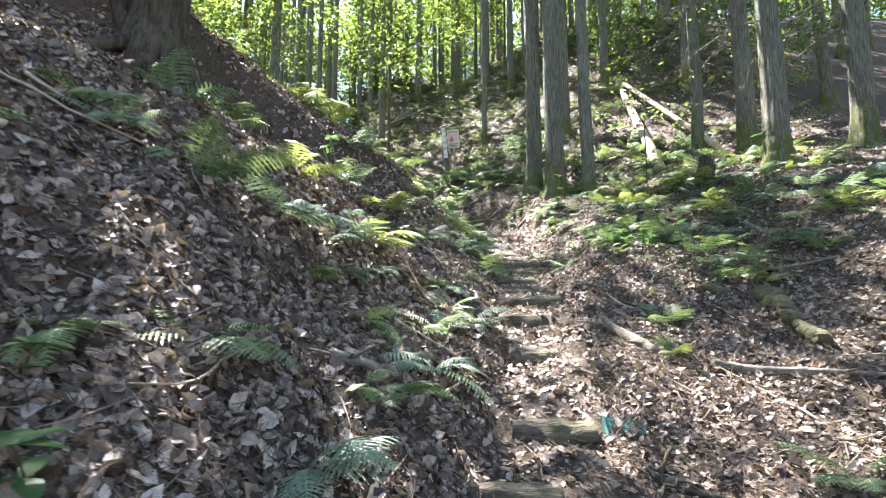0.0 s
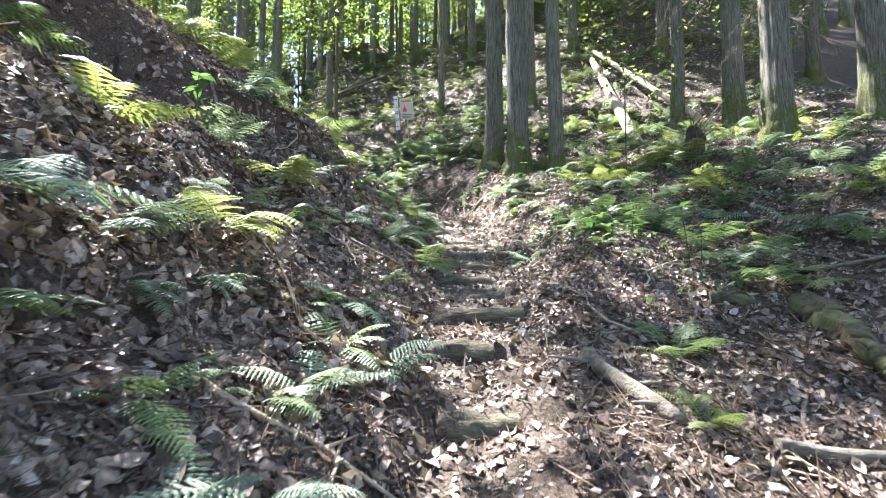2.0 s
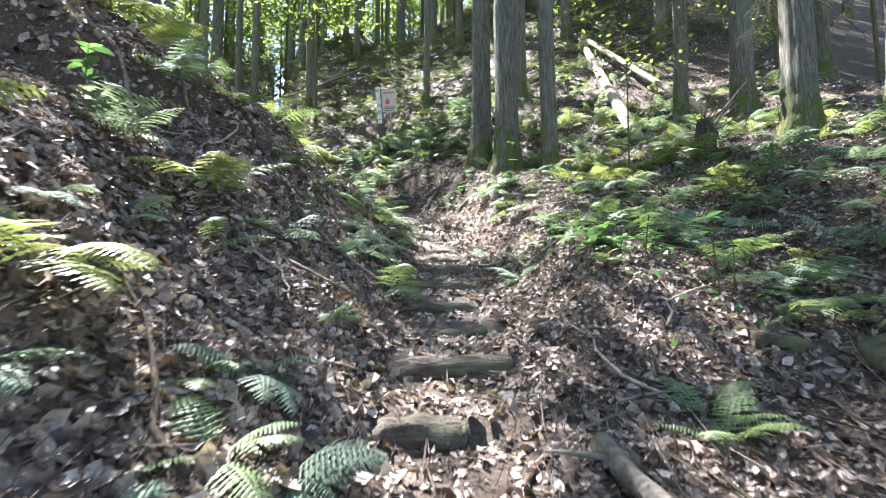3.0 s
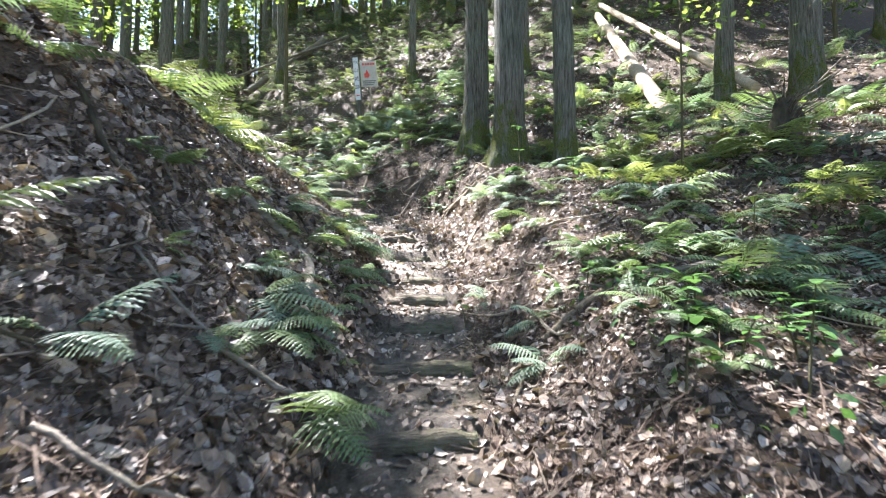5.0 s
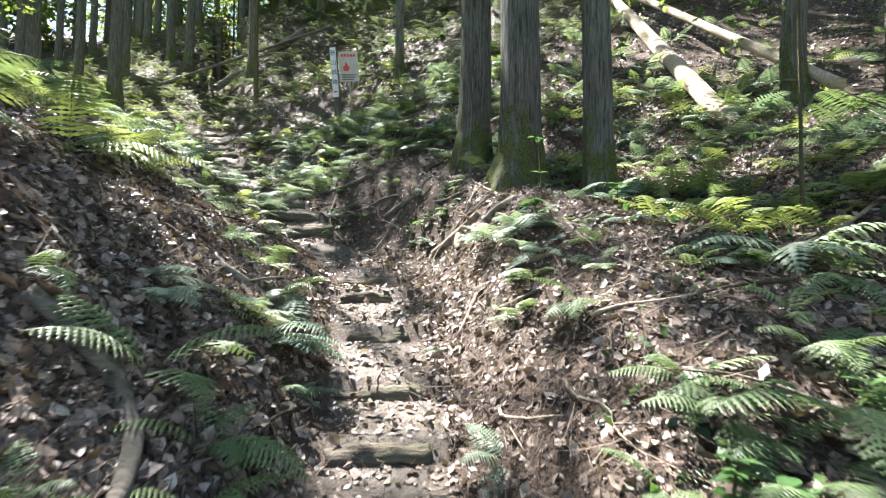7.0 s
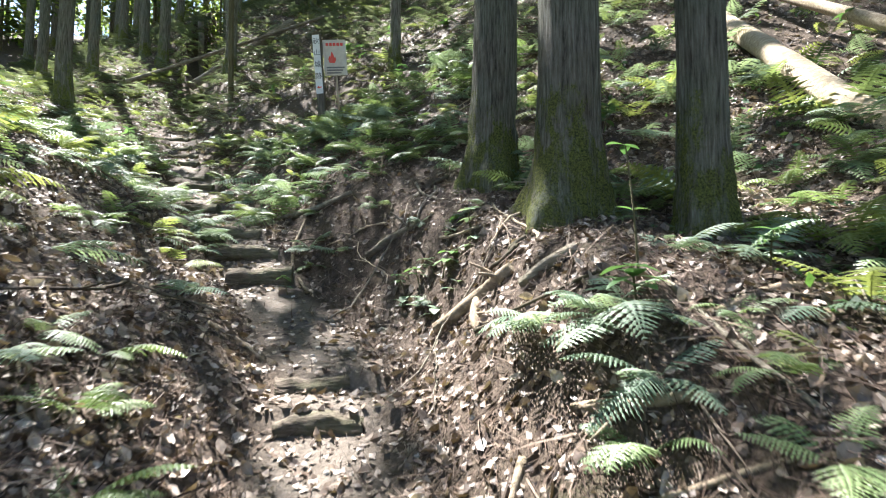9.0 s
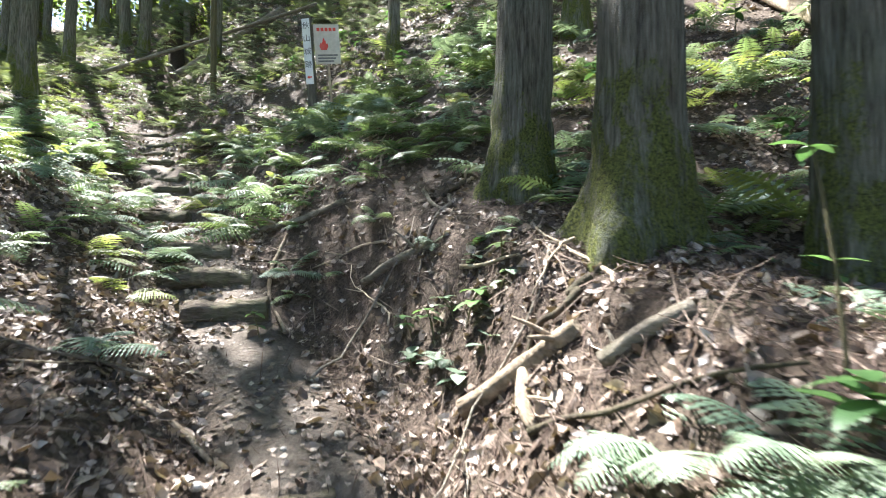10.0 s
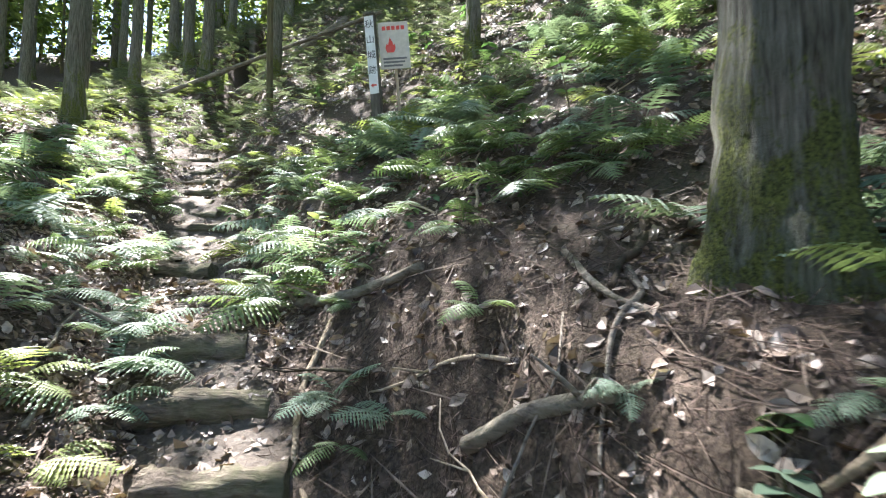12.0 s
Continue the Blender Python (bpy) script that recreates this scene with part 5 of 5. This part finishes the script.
# ---- leaf litter and twigs ----
def spread(count, seed, close):
    """Places on the ground, most of them along the walk."""
    r = np.random.RandomState(seed)
    n1 = int(count * close)
    y = np.concatenate([r.uniform(0.2, 15.5, n1), r.uniform(-1, 30, count - n1)])
    x = np.concatenate([trail_x(y[:n1]) + r.normal(0.0, 1.7, n1) - 0.2, r.uniform(-9, 10, count - n1)])
    n2 = int(n1 * 0.33)
    y[:n2] = r.uniform(0.5, 11, n2)
    x[:n2] = trail_x(y[:n2]) - r.uniform(0.5, 5.5, n2)
    n3 = n2 + int(n1 * 0.22)
    y[n2:n3] = r.uniform(3, 15, n3 - n2)
    x[n2:n3] = trail_x(y[n2:n3]) + r.uniform(0.3, 5.5, n3 - n2)
    return x, y, r


def scatter(name, count, seed, mat, size, shape, close=0.72, tilt=0.35, lift=0.015, bare=0.55, where=None, simple=False, drape=0.0):
    """Many small bent pieces lying on the ground as one mesh. shape: leaf outline as width, fold and curl."""
    x, y, r = spread(count, seed, close)
    keep = (np.abs(x - trail_x(y)) > 0.34) | (r.rand(count) > np.where(y < 6.2, 0.65 * bare, bare))
    if where is not None:
        keep &= where(x, y, r)
    x, y = x[keep], y[keep]
    n = len(x)
    N = normals_at(x, y) + r.normal(0, tilt, (n, 3))
    N /= np.linalg.norm(N, axis=1, keepdims=True)
    D = r.normal(0, 1, (n, 3))
    if drape:
        D[:, :2] += drape * N[:, :2] * r.choice([-1, 1], n)[:, None]
        D[:, 2] *= 0.4
    D -= (D * N).sum(1, keepdims=True) * N
    D /= np.linalg.norm(D, axis=1, keepdims=True)
    Q = np.cross(N, D)
    s = size * r.uniform(0.55, 1.35, n)[:, None]
    wide, fold, curl = shape
    fold, curl = fold * r.uniform(-0.6, 1.2, n)[:, None], curl * r.uniform(-0.7, 1.2, n)[:, None]
    base = np.stack([x, y, land(x, y) + lift * r.rand(n)], 1)
    spine = [base - D * s * 0.5 + N * s * curl, base - D * s * 0.1, base + D * s * 0.22, base + D * s * 0.5 + N * s * curl]
    if simple:
        V = np.stack([spine[0], base + Q * s * wide + N * s * fold, spine[3], base - Q * s * wide + N * s * fold * 0.4], 1).reshape(-1, 3)
        F = (np.arange(n)[:, None, None] * 4 + np.array([(0, 1, 3), (1, 2, 3)])[None]).reshape(-1, 3)
        return new(name, np_mesh(name, V, F, mat))
    V = [spine[0]]
    for c, w in ((spine[1], 1.0), (spine[2], 0.82)):
        V += [c + Q * s * wide * w + N * s * fold, c, c - Q * s * wide * w + N * s * fold]
    V.append(spine[3])
    V = np.stack(V, 1).reshape(-1, 3)
    T = [(0, 2, 1), (0, 3, 2), (1, 2, 5), (1, 5, 4), (2, 3, 6), (2, 6, 5), (4, 5, 7), (5, 6, 7)]
    F = (np.arange(n)[:, None, None] * 8 + np.array(T)[None]).reshape(-1, 3)
    return new(name, np_mesh(name, V, F, mat))


def leafy(x, y, r):
    """Fewer broad leaves on the needle-covered slope above the log steps and along the needle bank."""
    slope = (x > 0.35) & (x < 3.0) & (y > 12.5) & (y < 16)
    bank_side = (x > trail_x(y) + 0.4) & (x < trail_x(y) + 1.5) & (y > 8.5) & (y < 12.5)
    return ~((slope & (r.rand(len(x)) < 0.72)) | (bank_side & (r.rand(len(x)) < 0.45)))


def needle_bank(x, y, r):
    patchy = np.sin(3.1 * x + 1.7 * y) + np.sin(2.3 * y - 4.1 * x) + r.normal(0, 0.8, len(x)) > 0.1
    return (x > trail_x(y) + 0.36) & (x < trail_x(y) + 2.4) & (y > 6.5) & (y < 16) & patchy


tagged(scatter("leaf_litter", 80000, 1, LITTER, 0.072, (0.29, 0.18, 0.26), tilt=0.55, lift=0.03, bare=0.85, where=leafy), "brown fallen leaves covering the slope", "leaf litter", kind="stuff")
tagged(scatter("large_leaves", 26000, 16, LITTER, 0.095, (0.3, 0.16, 0.22), tilt=0.5, lift=0.035, bare=0.9, where=lambda x, y, r: (x < trail_x(y)) & (y < 9)), "broad brown fallen leaves heaped on the bank", "leaf litter", kind="stuff")
tagged(scatter("fallen_leaves", 120000, 6, LITTER, 0.045, (0.3, 0.12, 0.17), bare=0.35, simple=True, where=leafy), "small brown leaf fragments on the trail and slope", "leaf litter", kind="stuff")
tagged(scatter("draped_cedar_sprays", 230000, 12, NEEDLES, 0.12, (0.010, 0.02, 0.12), close=1.0, tilt=0.3, lift=0.035, bare=1.0, simple=True, where=needle_bank, drape=4.0), "dry pinkish-brown cedar sprays hanging down the bank", "leaf litter", kind="stuff")
tagged(scatter("far_leaves", 60000, 8, LITTER, 0.085, (0.3, 0.12, 0.17), close=0.0, bare=0.3, simple=True, where=lambda x, y, r: (y > 14.5) | (np.abs(x - 1) > 4.5)), "brown fallen leaves on the far slope", "leaf litter", kind="stuff")
tagged(scatter("dead_cedar_sprays", 190000, 2, NEEDLES, 0.105, (0.019, 0.02, 0.1), tilt=0.3, lift=0.045, bare=0.85, simple=True), "dry reddish cedar sprays and needles on the ground", "leaf litter", kind="stuff")
tagged(scatter("twigs", 12000, 3, TWIG, 0.34, (0.011, 0.006, 0.07), tilt=0.15, lift=0.05, bare=0.7), "thin dry twigs scattered over the slope", "twigs", kind="stuff")
tagged(scatter("ground_cover", 40000, 4, COVER, 0.07, (0.24, 0.1, 0.15), close=0.35, tilt=0.5, lift=0.1, bare=1.0, simple=True,
               where=lambda x, y, r: ((x > trail_x(y) + 0.9) & (y > 5.8) | (y > 14)) & ~((x < 2.9) & (y > 9.5) & (y < 14.3)) & (np.sin(2.1 * x + 1.3 * y) + np.sin(1.7 * y - 2.9 * x) + r.normal(0, 0.7, len(x)) > 0.2)), "small green seedlings and creepers covering the slope", "undergrowth", kind="stuff")
